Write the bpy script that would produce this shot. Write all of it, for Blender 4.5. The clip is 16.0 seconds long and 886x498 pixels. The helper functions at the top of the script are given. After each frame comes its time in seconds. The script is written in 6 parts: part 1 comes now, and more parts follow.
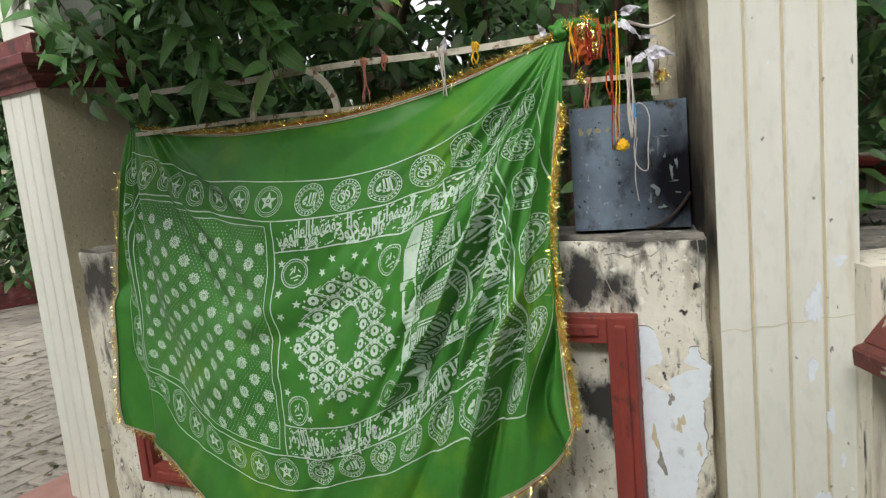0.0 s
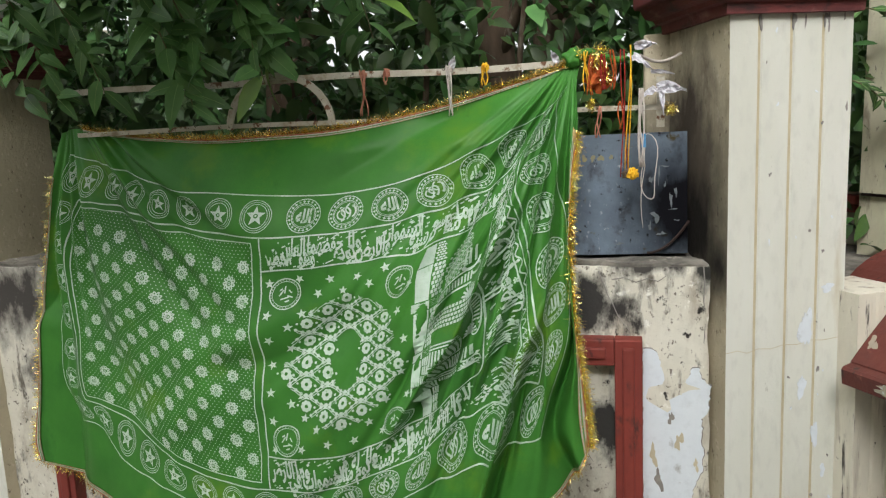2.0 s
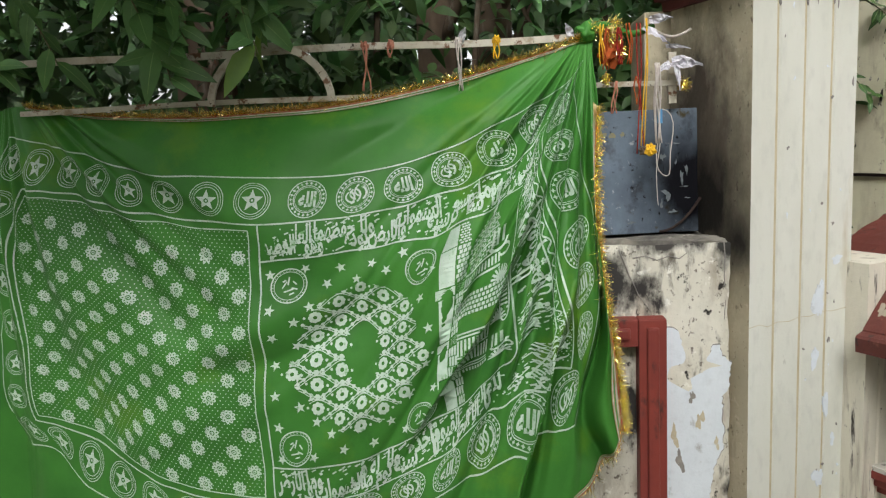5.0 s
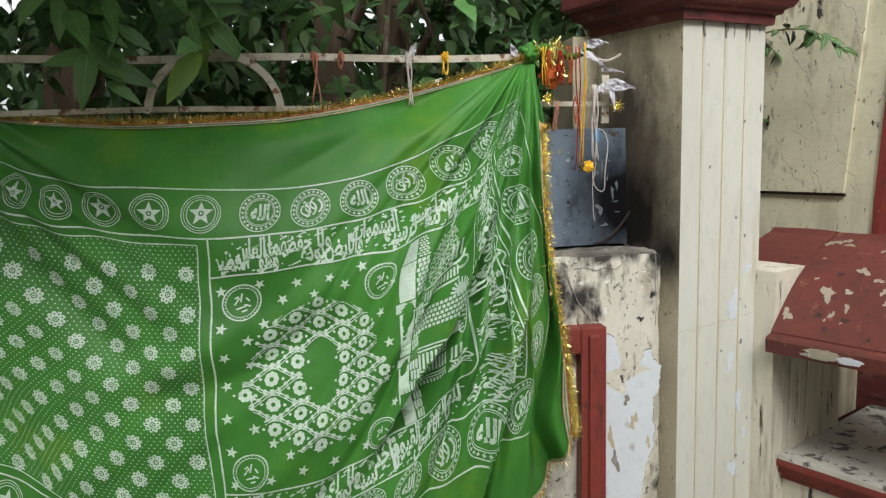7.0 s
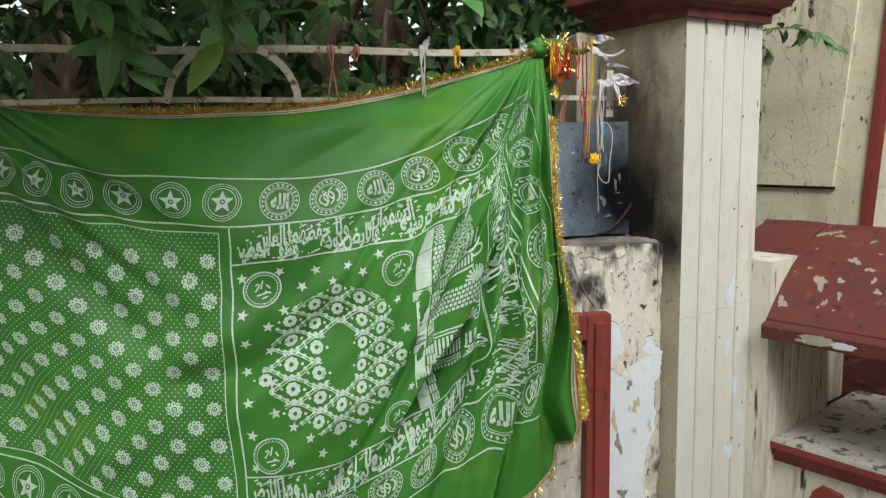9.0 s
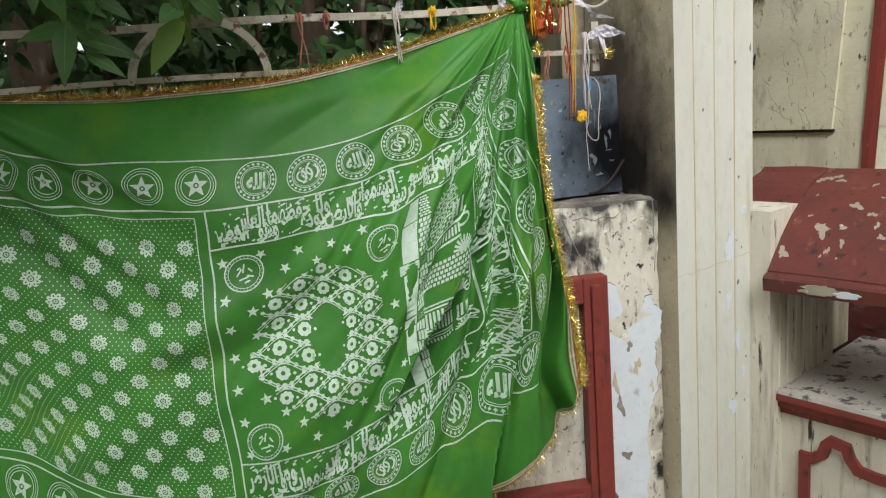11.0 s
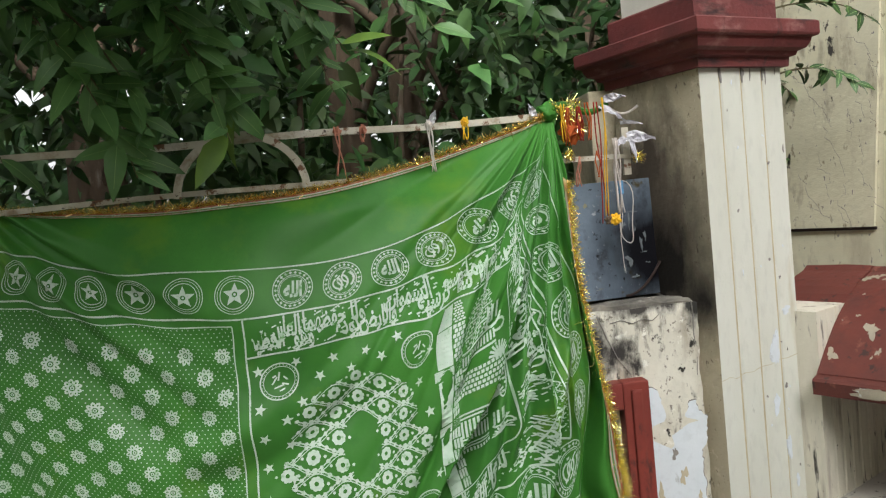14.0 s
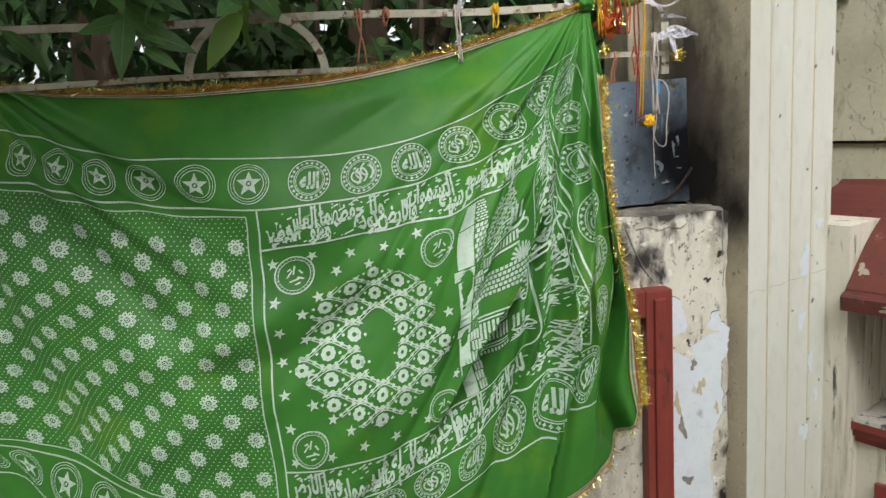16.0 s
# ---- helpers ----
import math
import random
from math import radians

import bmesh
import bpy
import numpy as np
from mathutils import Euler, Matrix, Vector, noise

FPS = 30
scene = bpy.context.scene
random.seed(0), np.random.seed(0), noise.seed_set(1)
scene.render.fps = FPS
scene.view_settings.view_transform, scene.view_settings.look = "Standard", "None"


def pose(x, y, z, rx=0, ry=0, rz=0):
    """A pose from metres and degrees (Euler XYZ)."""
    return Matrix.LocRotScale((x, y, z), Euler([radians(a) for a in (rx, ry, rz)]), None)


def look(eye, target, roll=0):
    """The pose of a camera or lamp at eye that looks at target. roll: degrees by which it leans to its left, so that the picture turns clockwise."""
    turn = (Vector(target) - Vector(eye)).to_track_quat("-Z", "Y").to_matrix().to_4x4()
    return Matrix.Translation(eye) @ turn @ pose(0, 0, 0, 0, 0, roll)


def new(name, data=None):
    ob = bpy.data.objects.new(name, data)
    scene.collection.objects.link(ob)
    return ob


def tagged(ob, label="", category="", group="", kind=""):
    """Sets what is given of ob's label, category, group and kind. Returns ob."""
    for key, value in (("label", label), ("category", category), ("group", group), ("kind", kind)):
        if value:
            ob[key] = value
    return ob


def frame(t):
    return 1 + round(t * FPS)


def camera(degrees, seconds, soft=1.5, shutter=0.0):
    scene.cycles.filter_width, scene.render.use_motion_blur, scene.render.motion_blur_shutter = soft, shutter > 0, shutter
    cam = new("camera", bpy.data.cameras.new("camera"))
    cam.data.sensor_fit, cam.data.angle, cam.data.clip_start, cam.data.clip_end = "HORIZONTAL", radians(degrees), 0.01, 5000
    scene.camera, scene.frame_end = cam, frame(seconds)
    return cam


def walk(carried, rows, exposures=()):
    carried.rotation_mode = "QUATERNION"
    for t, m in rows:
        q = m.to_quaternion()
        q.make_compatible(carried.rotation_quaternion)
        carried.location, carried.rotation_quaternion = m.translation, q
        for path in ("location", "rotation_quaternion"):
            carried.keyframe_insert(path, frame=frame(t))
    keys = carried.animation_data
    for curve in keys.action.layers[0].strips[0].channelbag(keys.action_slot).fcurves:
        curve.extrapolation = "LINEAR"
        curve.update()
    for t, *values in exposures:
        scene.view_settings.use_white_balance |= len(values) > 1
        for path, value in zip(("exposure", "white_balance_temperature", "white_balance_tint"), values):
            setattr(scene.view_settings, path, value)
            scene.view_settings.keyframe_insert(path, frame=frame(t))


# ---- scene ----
cam = camera(60.9, 16.0, soft=1.2, shutter=0.5)
METRES, EYE, TILT, LEAN, TURN = 1.55, 1.45, 0.0, 0.0, 27.3
ROWS = [
    (0.0, 0.0, 0.0, 0.0, -0.82, -8.55, 5.45),
    (0.5, -0.0713, 0.0322, 0.0271, -3.14, -9.39, 5.02),
    (1.0, -0.1411, 0.0516, 0.0161, -6.81, -7.35, 2.13),
    (1.5, -0.2159, 0.0634, 0.0125, -10.78, -8.14, 1.57),
    (2.0, -0.2874, 0.0633, 0.0353, -13.19, -8.61, 2.53),
    (2.5, -0.3249, 0.0715, 0.0138, -14.75, -8.72, 2.11),
    (3.0, -0.3598, 0.0874, 0.0136, -16.7, -8.31, 1.59),
    (5.5, -0.5206, 0.2382, -0.0108, -25.91, -8.6, 2.48),
    (6.0, -0.5497, 0.2618, -0.0128, -29.42, -8.83, 1.55),
    (6.5, -0.5999, 0.2809, -0.0009, -32.59, -8.65, 0.67),
    (7.0, -0.6465, 0.2852, 0.0015, -34.75, -7.86, 1.54),
    (7.5, -0.6906, 0.2859, 0.0065, -35.21, -7.0, 1.06),
    (8.0, -0.7138, 0.2831, 0.0051, -35.93, -5.7, 0.89),
    (8.5, -0.7214, 0.283, -0.0036, -36.16, -6.19, 0.71),
    (9.0, -0.7185, 0.295, -0.0049, -36.72, -8.17, 1.18),
    (11.5, -0.6641, 0.3093, 0.0093, -36.86, -11.28, 4.81),
    (12.0, -0.662, 0.3065, 0.0125, -36.65, -10.23, 4.77),
    (12.5, -0.6612, 0.3031, 0.0111, -35.99, -9.44, 4.68),
    (13.0, -0.6608, 0.3046, 0.0189, -35.2, -8.35, 4.74),
    (13.5, -0.6593, 0.302, 0.0223, -34.15, -5.54, 5.55),
    (14.0, -0.6605, 0.3031, 0.0156, -33.83, -3.54, 5.65),
    (14.5, -0.6592, 0.3093, 0.0047, -33.7, -3.51, 5.25),
    (15.0, -0.6599, 0.3214, -0.0055, -34.21, -5.59, 4.6),
    (15.5, -0.6561, 0.3378, -0.0105, -34.33, -8.34, 3.87),
    (16.0, -0.6552, 0.3559, -0.0076, -33.05, -10.28, 3.66),
]
walk(cam, [(t, pose(0, 0, EYE, TILT, LEAN, TURN) @ pose(METRES * x, METRES * y, METRES * z, 90 + pitch, roll, yaw)) for t, x, y, z, yaw, pitch, roll in ROWS],
     exposures=[(0.0, 0.45), (16.0, 0.45)])

# ---------------------------------------------------------------- sky and sun
world = bpy.data.worlds.new("overcast_sky")
scene.world = world
world.use_nodes = True
wn, wl = world.node_tree.nodes, world.node_tree.links
sky = wn.new("ShaderNodeTexSky")
sky.sky_type, sky.sun_disc = "NISHITA", False
sky.sun_elevation, sky.sun_rotation = radians(42), radians(178)
sky.air_density, sky.dust_density = 1.0, 4.0
pale = wn.new("ShaderNodeHueSaturation")
pale.inputs["Saturation"].default_value = 0.14
wl.new(sky.outputs[0], pale.inputs["Color"])
wl.new(pale.outputs[0], wn["Background"].inputs["Color"])
wn["Background"].inputs["Strength"].default_value = 0.21
sun = new("sun", bpy.data.lights.new("sun", "SUN"))
sun.data.energy, sun.data.angle, sun.data.color = 1.3, radians(25), (1.0, 0.99, 0.97)
sun.matrix_world = look((-0.5, -4.6, 6.2), (-0.8, 1.8, 0.8))


# ---------------------------------------------------------------- materials
def material(name, base, other, rough=0.8, metal=0.0, size=6.0, bump=0.25, grain=90.0, layers=(), streak=1.0, spec=0.4, vary=0.0, sheen=0.0, smudges=()):
    """A worn surface: two tones at a large and a small scale, then layers of
    (colour, scale, threshold, softness, stretch in z), and fine relief."""
    m = bpy.data.materials.new(name)
    m.use_nodes = True
    n, l = m.node_tree.nodes, m.node_tree.links
    bsdf = n["Principled BSDF"]
    bsdf.inputs["Roughness"].default_value = rough
    bsdf.inputs["Metallic"].default_value = metal
    bsdf.inputs["Specular IOR Level"].default_value = spec if rough < 0.84 else min(spec, 0.12)
    if sheen:
        bsdf.inputs["Sheen Weight"].default_value = sheen
    where = n.new("ShaderNodeTexCoord")

    def noise_of(scale, stretch=1.0, detail=6.0, shift=0.0):
        mp = n.new("ShaderNodeMapping")
        mp.inputs["Scale"].default_value = (scale, scale, scale * stretch)
        mp.inputs["Location"].default_value = (shift, shift * 0.7, shift * 1.3)
        l.new(where.outputs["Object"], mp.inputs["Vector"])
        tex = n.new("ShaderNodeTexNoise")
        tex.inputs["Scale"].default_value = 1.0
        tex.inputs["Detail"].default_value = detail
        tex.inputs["Roughness"].default_value = 0.62
        l.new(mp.outputs[0], tex.inputs["Vector"])
        return tex.outputs["Fac"]

    def ranged(value, lo, hi):
        r = n.new("ShaderNodeMapRange")
        r.inputs["From Min"].default_value, r.inputs["From Max"].default_value = lo, hi
        l.new(value, r.inputs["Value"])
        return r.outputs[0]

    def mixed(fac, a, b):
        mx = n.new("ShaderNodeMix")
        mx.data_type = "RGBA"
        l.new(fac, mx.inputs[0])
        for sock, c in ((mx.inputs[6], a), (mx.inputs[7], b)):
            if isinstance(c, tuple):
                sock.default_value = (*c, 1)
            else:
                l.new(c, sock)
        return mx.outputs[2]

    col = mixed(ranged(noise_of(size, streak), 0.35, 0.68), base, other)
    fine = tuple(0.82 * a for a in base)
    col = mixed(ranged(noise_of(grain * 0.5, streak, 3.0, 3.1), 0.52, 0.86), col, fine)
    for k, (c, scale, cut, soft, stretch) in enumerate(layers):
        col = mixed(ranged(noise_of(scale, stretch, 9.0, 5.0 + 3.7 * k), cut, cut + soft), col, c)
    for k, (centre, reach, c, ragged, edge) in enumerate(smudges):
        far = n.new("ShaderNodeVectorMath")
        far.operation = "DISTANCE"
        l.new(where.outputs["Object"], far.inputs[0])
        far.inputs[1].default_value = centre
        wob = n.new("ShaderNodeMath")
        wob.operation = "MULTIPLY_ADD"
        l.new(noise_of(15.0, 0.55, 9.0, 2.0 + k), wob.inputs[0])
        wob.inputs[1].default_value = ragged
        l.new(far.outputs["Value"], wob.inputs[2])
        col = mixed(ranged(wob.outputs[0], reach + 0.5 * ragged, reach * (1 - edge) + 0.5 * ragged), col, c)
    if vary:
        info = n.new("ShaderNodeObjectInfo")
        geo = n.new("ShaderNodeNewGeometry")
        add = n.new("ShaderNodeMath")
        add.operation = "ADD"
        l.new(info.outputs["Random"], add.inputs[0])
        l.new(geo.outputs["Random Per Island"], add.inputs[1])
        hue = n.new("ShaderNodeHueSaturation")
        l.new(ranged_to(n, l, add.outputs[0], 0, 2, 1 - vary, 1 + vary), hue.inputs["Value"])
        l.new(ranged_to(n, l, geo.outputs["Random Per Island"], 0, 1, 0.5 - 0.05 * vary, 0.5 + 0.04 * vary), hue.inputs["Hue"])
        l.new(col, hue.inputs["Color"])
        col = hue.outputs[0]
    l.new(col, bsdf.inputs["Base Color"])
    if bump:
        b = n.new("ShaderNodeBump")
        b.inputs["Strength"].default_value = bump
        b.inputs["Distance"].default_value = 0.004
        l.new(noise_of(grain, 1.0, 8.0, 1.3), b.inputs["Height"])
        l.new(b.outputs[0], bsdf.inputs["Normal"])
    return m


def ranged_to(n, l, value, lo, hi, a, b):
    r = n.new("ShaderNodeMapRange")
    for key, v in (("From Min", lo), ("From Max", hi), ("To Min", a), ("To Max", b)):
        r.inputs[key].default_value = v
    l.new(value, r.inputs["Value"])
    return r.outputs[0]


IVORY = material("ivory_paint", (0.655, 0.665, 0.60), (0.585, 0.59, 0.515), 0.75, size=3, grain=70, streak=0.4, bump=0.45,
                 layers=(((0.50, 0.46, 0.35), 9, 0.60, 0.12, 0.15), ((0.28, 0.26, 0.22), 24, 0.70, 0.05, 0.5)))
GROOVE = material("dirty_groove", (0.56, 0.50, 0.35), (0.43, 0.37, 0.24), 0.9, size=14)
BEIGE = material("beige_plaster", (0.56, 0.505, 0.37), (0.46, 0.41, 0.29), 0.9, size=4, grain=60, bump=0.9,
                 layers=(((0.62, 0.55, 0.42), 48, 0.60, 0.06, 0.8), ((0.30, 0.26, 0.19), 12, 0.60, 0.14, 0.3), ((0.24, 0.20, 0.15), 70, 0.62, 0.05, 0.6), ((0.10, 0.09, 0.08), 30, 0.70, 0.04, 0.4)),
                 smudges=(((-0.31, 2.02, 1.25), 0.36, (0.020, 0.018, 0.016), 0.16, 0.66), ((-0.245, 1.86, 1.15), 0.10, (0.03, 0.027, 0.024), 0.12, 0.9), ((-0.30, 2.0, 1.50), 0.24, (0.09, 0.075, 0.06), 0.4, 0.8)))
PANEL = material("cream_wall", (0.70, 0.675, 0.51), (0.60, 0.57, 0.42), 0.9, size=3, grain=50, bump=0.6,
                 layers=(((0.44, 0.40, 0.29), 7, 0.52, 0.16, 0.25), ((0.34, 0.30, 0.22), 10, 0.58, 0.10, 0.35), ((0.06, 0.055, 0.05), 22, 0.655, 0.03, 0.45), (((0.30, 0.26, 0.18)), 34, 0.62, 0.05, 0.5), ((0.05, 0.045, 0.04), 60, 0.70, 0.03, 0.35)))
MOULD = material("mouldy_lime_wash", (0.70, 0.68, 0.59), (0.60, 0.58, 0.49), 0.92, size=5, grain=45, bump=0.7,
                 layers=(((0.42, 0.38, 0.31), 13, 0.52, 0.16, 0.4), ((0.05, 0.048, 0.045), 9, 0.60, 0.10, 0.40), ((0.16, 0.145, 0.12), 20, 0.60, 0.08, 0.25), ((0.035, 0.033, 0.03), 34, 0.62, 0.05, 0.7), ((0.20, 0.18, 0.15), 70, 0.60, 0.06, 0.8), ((0.80, 0.79, 0.72), 26, 0.62, 0.06, 0.9)),
                 smudges=(((-0.56, 1.85, 1.04), 0.10, (0.05, 0.048, 0.045), 0.34, 0.6), ((-0.48, 1.85, 1.02), 0.055, (0.045, 0.042, 0.04), 0.26, 0.7), ((-0.40, 1.85, 1.17), 0.06, (0.05, 0.046, 0.042), 0.20, 0.6), ((-0.33, 1.85, 1.175), 0.05, (0.05, 0.046, 0.042), 0.16, 0.6), ((-0.48, 1.85, 1.17), 0.06, (0.05, 0.046, 0.042), 0.2, 0.6), ((-0.26, 1.85, 1.14), 0.055, (0.04, 0.04, 0.036), 0.22, 0.7),
                          ((-2.36, 1.85, 1.04), 0.20, (0.07, 0.065, 0.06), 0.34, 0.6), ((-0.54, 1.85, 0.72), 0.09, (0.05, 0.048, 0.045), 0.26, 0.5),
                          ((-2.28, 1.85, 0.80), 0.13, (0.08, 0.075, 0.07), 0.26, 0.6), ((-0.265, 1.85, 0.36), 0.05, (0.03, 0.026, 0.022), 0.14, 0.4), ((-0.245, 1.85, 0.50), 0.035, (0.03, 0.026, 0.022), 0.10, 0.5)))
STREAK = material("streaked_lime_wash", (0.72, 0.69, 0.58), (0.60, 0.57, 0.47), 0.92, size=6, grain=45, bump=0.6, streak=0.3,
                  layers=(((0.34, 0.30, 0.24), 22, 0.54, 0.14, 0.10), ((0.06, 0.055, 0.05), 34, 0.62, 0.06, 0.14), ((0.05, 0.045, 0.04), 50, 0.66, 0.05, 0.6)))
SOOT = material("sooty_ledge", (0.10, 0.095, 0.085), (0.30, 0.28, 0.24), 0.95, size=11, grain=50, bump=0.9,
                layers=(((0.55, 0.52, 0.45), 15, 0.60, 0.10, 1.0),))
PEEL = material("bare_blue_white_plaster", (0.70, 0.75, 0.79), (0.64, 0.69, 0.73), 0.85, size=9, grain=80, bump=0.35,
                layers=(((0.40, 0.41, 0.41), 16, 0.62, 0.08, 0.8),))
CHIP = material("grey_weathering", (0.22, 0.21, 0.20), (0.30, 0.28, 0.25), 0.9, size=30, grain=100)
CEMENT = material("bare_cement", (0.42, 0.38, 0.29), (0.34, 0.31, 0.25), 0.95, size=18, grain=110, bump=0.8,
                  layers=(((0.60, 0.64, 0.62), 30, 0.60, 0.05, 1.0),))
RED = material("red_oxide_paint", (0.24, 0.045, 0.032), (0.18, 0.035, 0.028), 0.55, size=6, grain=60, bump=0.3,
               layers=(((0.11, 0.035, 0.03), 14, 0.58, 0.12, 0.7), ((0.36, 0.16, 0.11), 40, 0.68, 0.05, 1.0), ((0.46, 0.40, 0.33), 60, 0.73, 0.03, 1.0), ((0.07, 0.028, 0.024), 18, 0.60, 0.10, 0.5)))
# Darkened copy of the red oxide: shade and grime both put into the colour.
HOOD = material("shaded_grimy_red_oxide", (0.155, 0.038, 0.027), (0.112, 0.031, 0.024), 0.66, size=5, grain=50, bump=0.6,
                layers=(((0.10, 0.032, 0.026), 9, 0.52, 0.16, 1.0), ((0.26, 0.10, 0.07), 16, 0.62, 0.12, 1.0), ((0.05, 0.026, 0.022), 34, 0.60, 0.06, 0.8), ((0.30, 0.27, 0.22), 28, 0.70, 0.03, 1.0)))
MAROON = material("maroon_paint", (0.18, 0.045, 0.042), (0.12, 0.034, 0.034), 0.6, size=7, grain=60, bump=0.5,
                  layers=(((0.30, 0.15, 0.13), 9, 0.56, 0.16, 2.0), ((0.045, 0.022, 0.022), 7, 0.54, 0.14, 3.5), ((0.06, 0.03, 0.03), 12, 0.60, 0.10, 0.5), ((0.34, 0.20, 0.18), 38, 0.72, 0.05, 1.0)))
SLATE = material("grey_blue_metal_paint", (0.17, 0.215, 0.265), (0.115, 0.145, 0.185), 0.9, size=8, grain=40, bump=0.5, spec=0.0,
                 layers=(((0.06, 0.065, 0.075), 12, 0.55, 0.14, 0.7), ((0.38, 0.41, 0.44), 42, 0.66, 0.04, 0.8), ((0.30, 0.34, 0.38), 75, 0.63, 0.05, 0.6), ((0.03, 0.032, 0.036), 60, 0.62, 0.06, 0.8), ((0.09, 0.075, 0.04), 16, 0.64, 0.08, 1.0)),
                 smudges=(((-0.29, 1.97, 1.28), 0.24, (0.008, 0.008, 0.010), 0.10, 0.65),))
RAIL = material("chipped_white_rail_paint", (0.56, 0.54, 0.46), (0.44, 0.40, 0.31), 0.65, size=14, grain=90, bump=0.5,
                layers=(((0.30, 0.24, 0.16), 18, 0.54, 0.12, 1.0), ((0.17, 0.085, 0.045), 34, 0.58, 0.05, 1.0), ((0.06, 0.045, 0.035), 70, 0.63, 0.04, 1.0)))
OCHRE = material("faded_yellow_paint", (0.28, 0.25, 0.13), (0.20, 0.20, 0.15), 0.7, size=60)
DECK = material("stained_terrace_top", (0.62, 0.60, 0.54), (0.48, 0.46, 0.41), 0.85, size=7, grain=50, bump=0.5,
                layers=(((0.13, 0.125, 0.12), 16, 0.54, 0.06, 1.0), ((0.05, 0.05, 0.05), 40, 0.63, 0.05, 1.0)))
# Near-black: the unlit room painted in, also the panel joint and the cable.
DARK = material("near_black_and_unlit_room", (0.03, 0.016, 0.013), (0.02, 0.012, 0.01), 0.8, size=2)
# The yellow-green layer paints light on the folds into the cloth colour.
CLOTH = material("green_satin", (0.056, 0.215, 0.034), (0.038, 0.155, 0.026), 0.42, size=5, grain=420, bump=0.06, spec=0.16,
                 layers=(((0.100, 0.235, 0.020), 4, 0.53, 0.16, 1.0), ((0.030, 0.130, 0.024), 7, 0.60, 0.14, 0.6)))
PRINT = material("white_cloth_print", (0.56, 0.68, 0.58), (0.42, 0.58, 0.44), 0.6, size=30, grain=300, bump=0.05,
                 layers=(((0.16, 0.38, 0.14), 60, 0.58, 0.10, 1.0),))
GOLD = material("gold_tinsel", (0.95, 0.70, 0.20), (1.0, 0.86, 0.45), 0.22, metal=1.0, size=60, grain=200, bump=0.0, vary=0.5)
TRIM = material("woven_gold_braid", (0.34, 0.22, 0.07), (0.52, 0.42, 0.22), 0.4, metal=0.7, size=60, grain=200, bump=0.6,
                layers=(((0.40, 0.05, 0.03), 90, 0.58, 0.06, 1.0), ((0.75, 0.78, 0.70), 110, 0.62, 0.05, 1.0)))
LEAF = material("broad_green_leaf", (0.100, 0.220, 0.060), (0.066, 0.158, 0.046), 0.45, size=14, grain=60, bump=0.15, vary=0.45)
LEAF_B = material("pale_new_leaf", (0.17, 0.30, 0.035), (0.12, 0.24, 0.03), 0.45, size=14, bump=0.1, vary=0.2)
RIB = material("pale_leaf_rib", (0.22, 0.36, 0.12), (0.16, 0.28, 0.08), 0.5, size=20, bump=0.0)
# Darker leaf copy: the thicket's shade is put into the colour.
LEAF_D = material("shaded_thicket_leaf", (0.046, 0.108, 0.024), (0.028, 0.070, 0.017), 0.5, size=5, grain=50, bump=0.1, vary=0.55)
BARK = material("tree_bark", (0.13, 0.095, 0.065), (0.075, 0.055, 0.040), 0.95, size=12, grain=26, bump=1.0, streak=0.3,
                layers=(((0.22, 0.19, 0.15), 16, 0.58, 0.10, 0.25), ((0.25, 0.09, 0.045), 8, 0.66, 0.05, 0.6)))
TWIG = material("green_brown_twig", (0.14, 0.13, 0.06), (0.10, 0.08, 0.045), 0.8, size=20)
SOIL = material("dusty_earth_with_litter", (0.27, 0.26, 0.235), (0.20, 0.19, 0.17), 0.95, size=2, grain=30, bump=0.8)
PAVER = material("pinkish_paver", (0.42, 0.38, 0.33), (0.32, 0.29, 0.25), 0.9, size=5, grain=60, bump=0.5, vary=0.2,
                 layers=(((0.13, 0.12, 0.10), 7, 0.55, 0.14, 1.0),))
KERB = material("pink_painted_kerb", (0.46, 0.26, 0.22), (0.36, 0.20, 0.17), 0.85, size=8, bump=0.4)
ORANGE = material("orange_cotton_thread", (0.46, 0.11, 0.03), (0.34, 0.07, 0.02), 0.85, size=60)
YELLOW = material("yellow_cotton_thread", (0.80, 0.48, 0.02), (0.70, 0.38, 0.02), 0.8, size=60)
CRIMSON = material("red_thread", (0.33, 0.035, 0.02), (0.23, 0.02, 0.02), 0.85, size=60)
WHITE = material("whitish_thread", (0.62, 0.58, 0.54), (0.50, 0.44, 0.40), 0.9, size=60)
PLASTIC = material("crumpled_silver_plastic", (0.62, 0.62, 0.66), (0.42, 0.40, 0.46), 0.3, size=50, bump=0.8, grain=50)
BLUE = material("blue_plastic_tag", (0.10, 0.32, 0.60), (0.08, 0.26, 0.5), 0.5, size=40)
SALMON = material("faded_pink_thread", (0.50, 0.22, 0.15), (0.40, 0.17, 0.12), 0.9, size=60)


# ---------------------------------------------------------------- mesh tools
def place(ob, parent):
    ob.parent = parent
    return ob


def mesh_part(name, verts, faces, mat, parent=None, label="", smooth=False):
    me = bpy.data.meshes.new(name)
    me.from_pydata([tuple(map(float, v)) for v in verts], [], faces)
    me.materials.append(mat)
    if smooth:
        me.shade_smooth()
    ob = new(name, me)
    if parent is not None:
        ob.parent = parent
    if label:
        tagged(ob, label)
    return ob


def part(name, bm, mat, parent=None, label="", smooth=False):
    me = bpy.data.meshes.new(name)
    bmesh.ops.recalc_face_normals(bm, faces=bm.faces)
    bm.to_mesh(me)
    bm.free()
    me.materials.append(mat)
    if smooth:
        me.shade_smooth()
    ob = new(name, me)
    if parent is not None:
        ob.parent = parent
    if label:
        tagged(ob, label)
    return ob


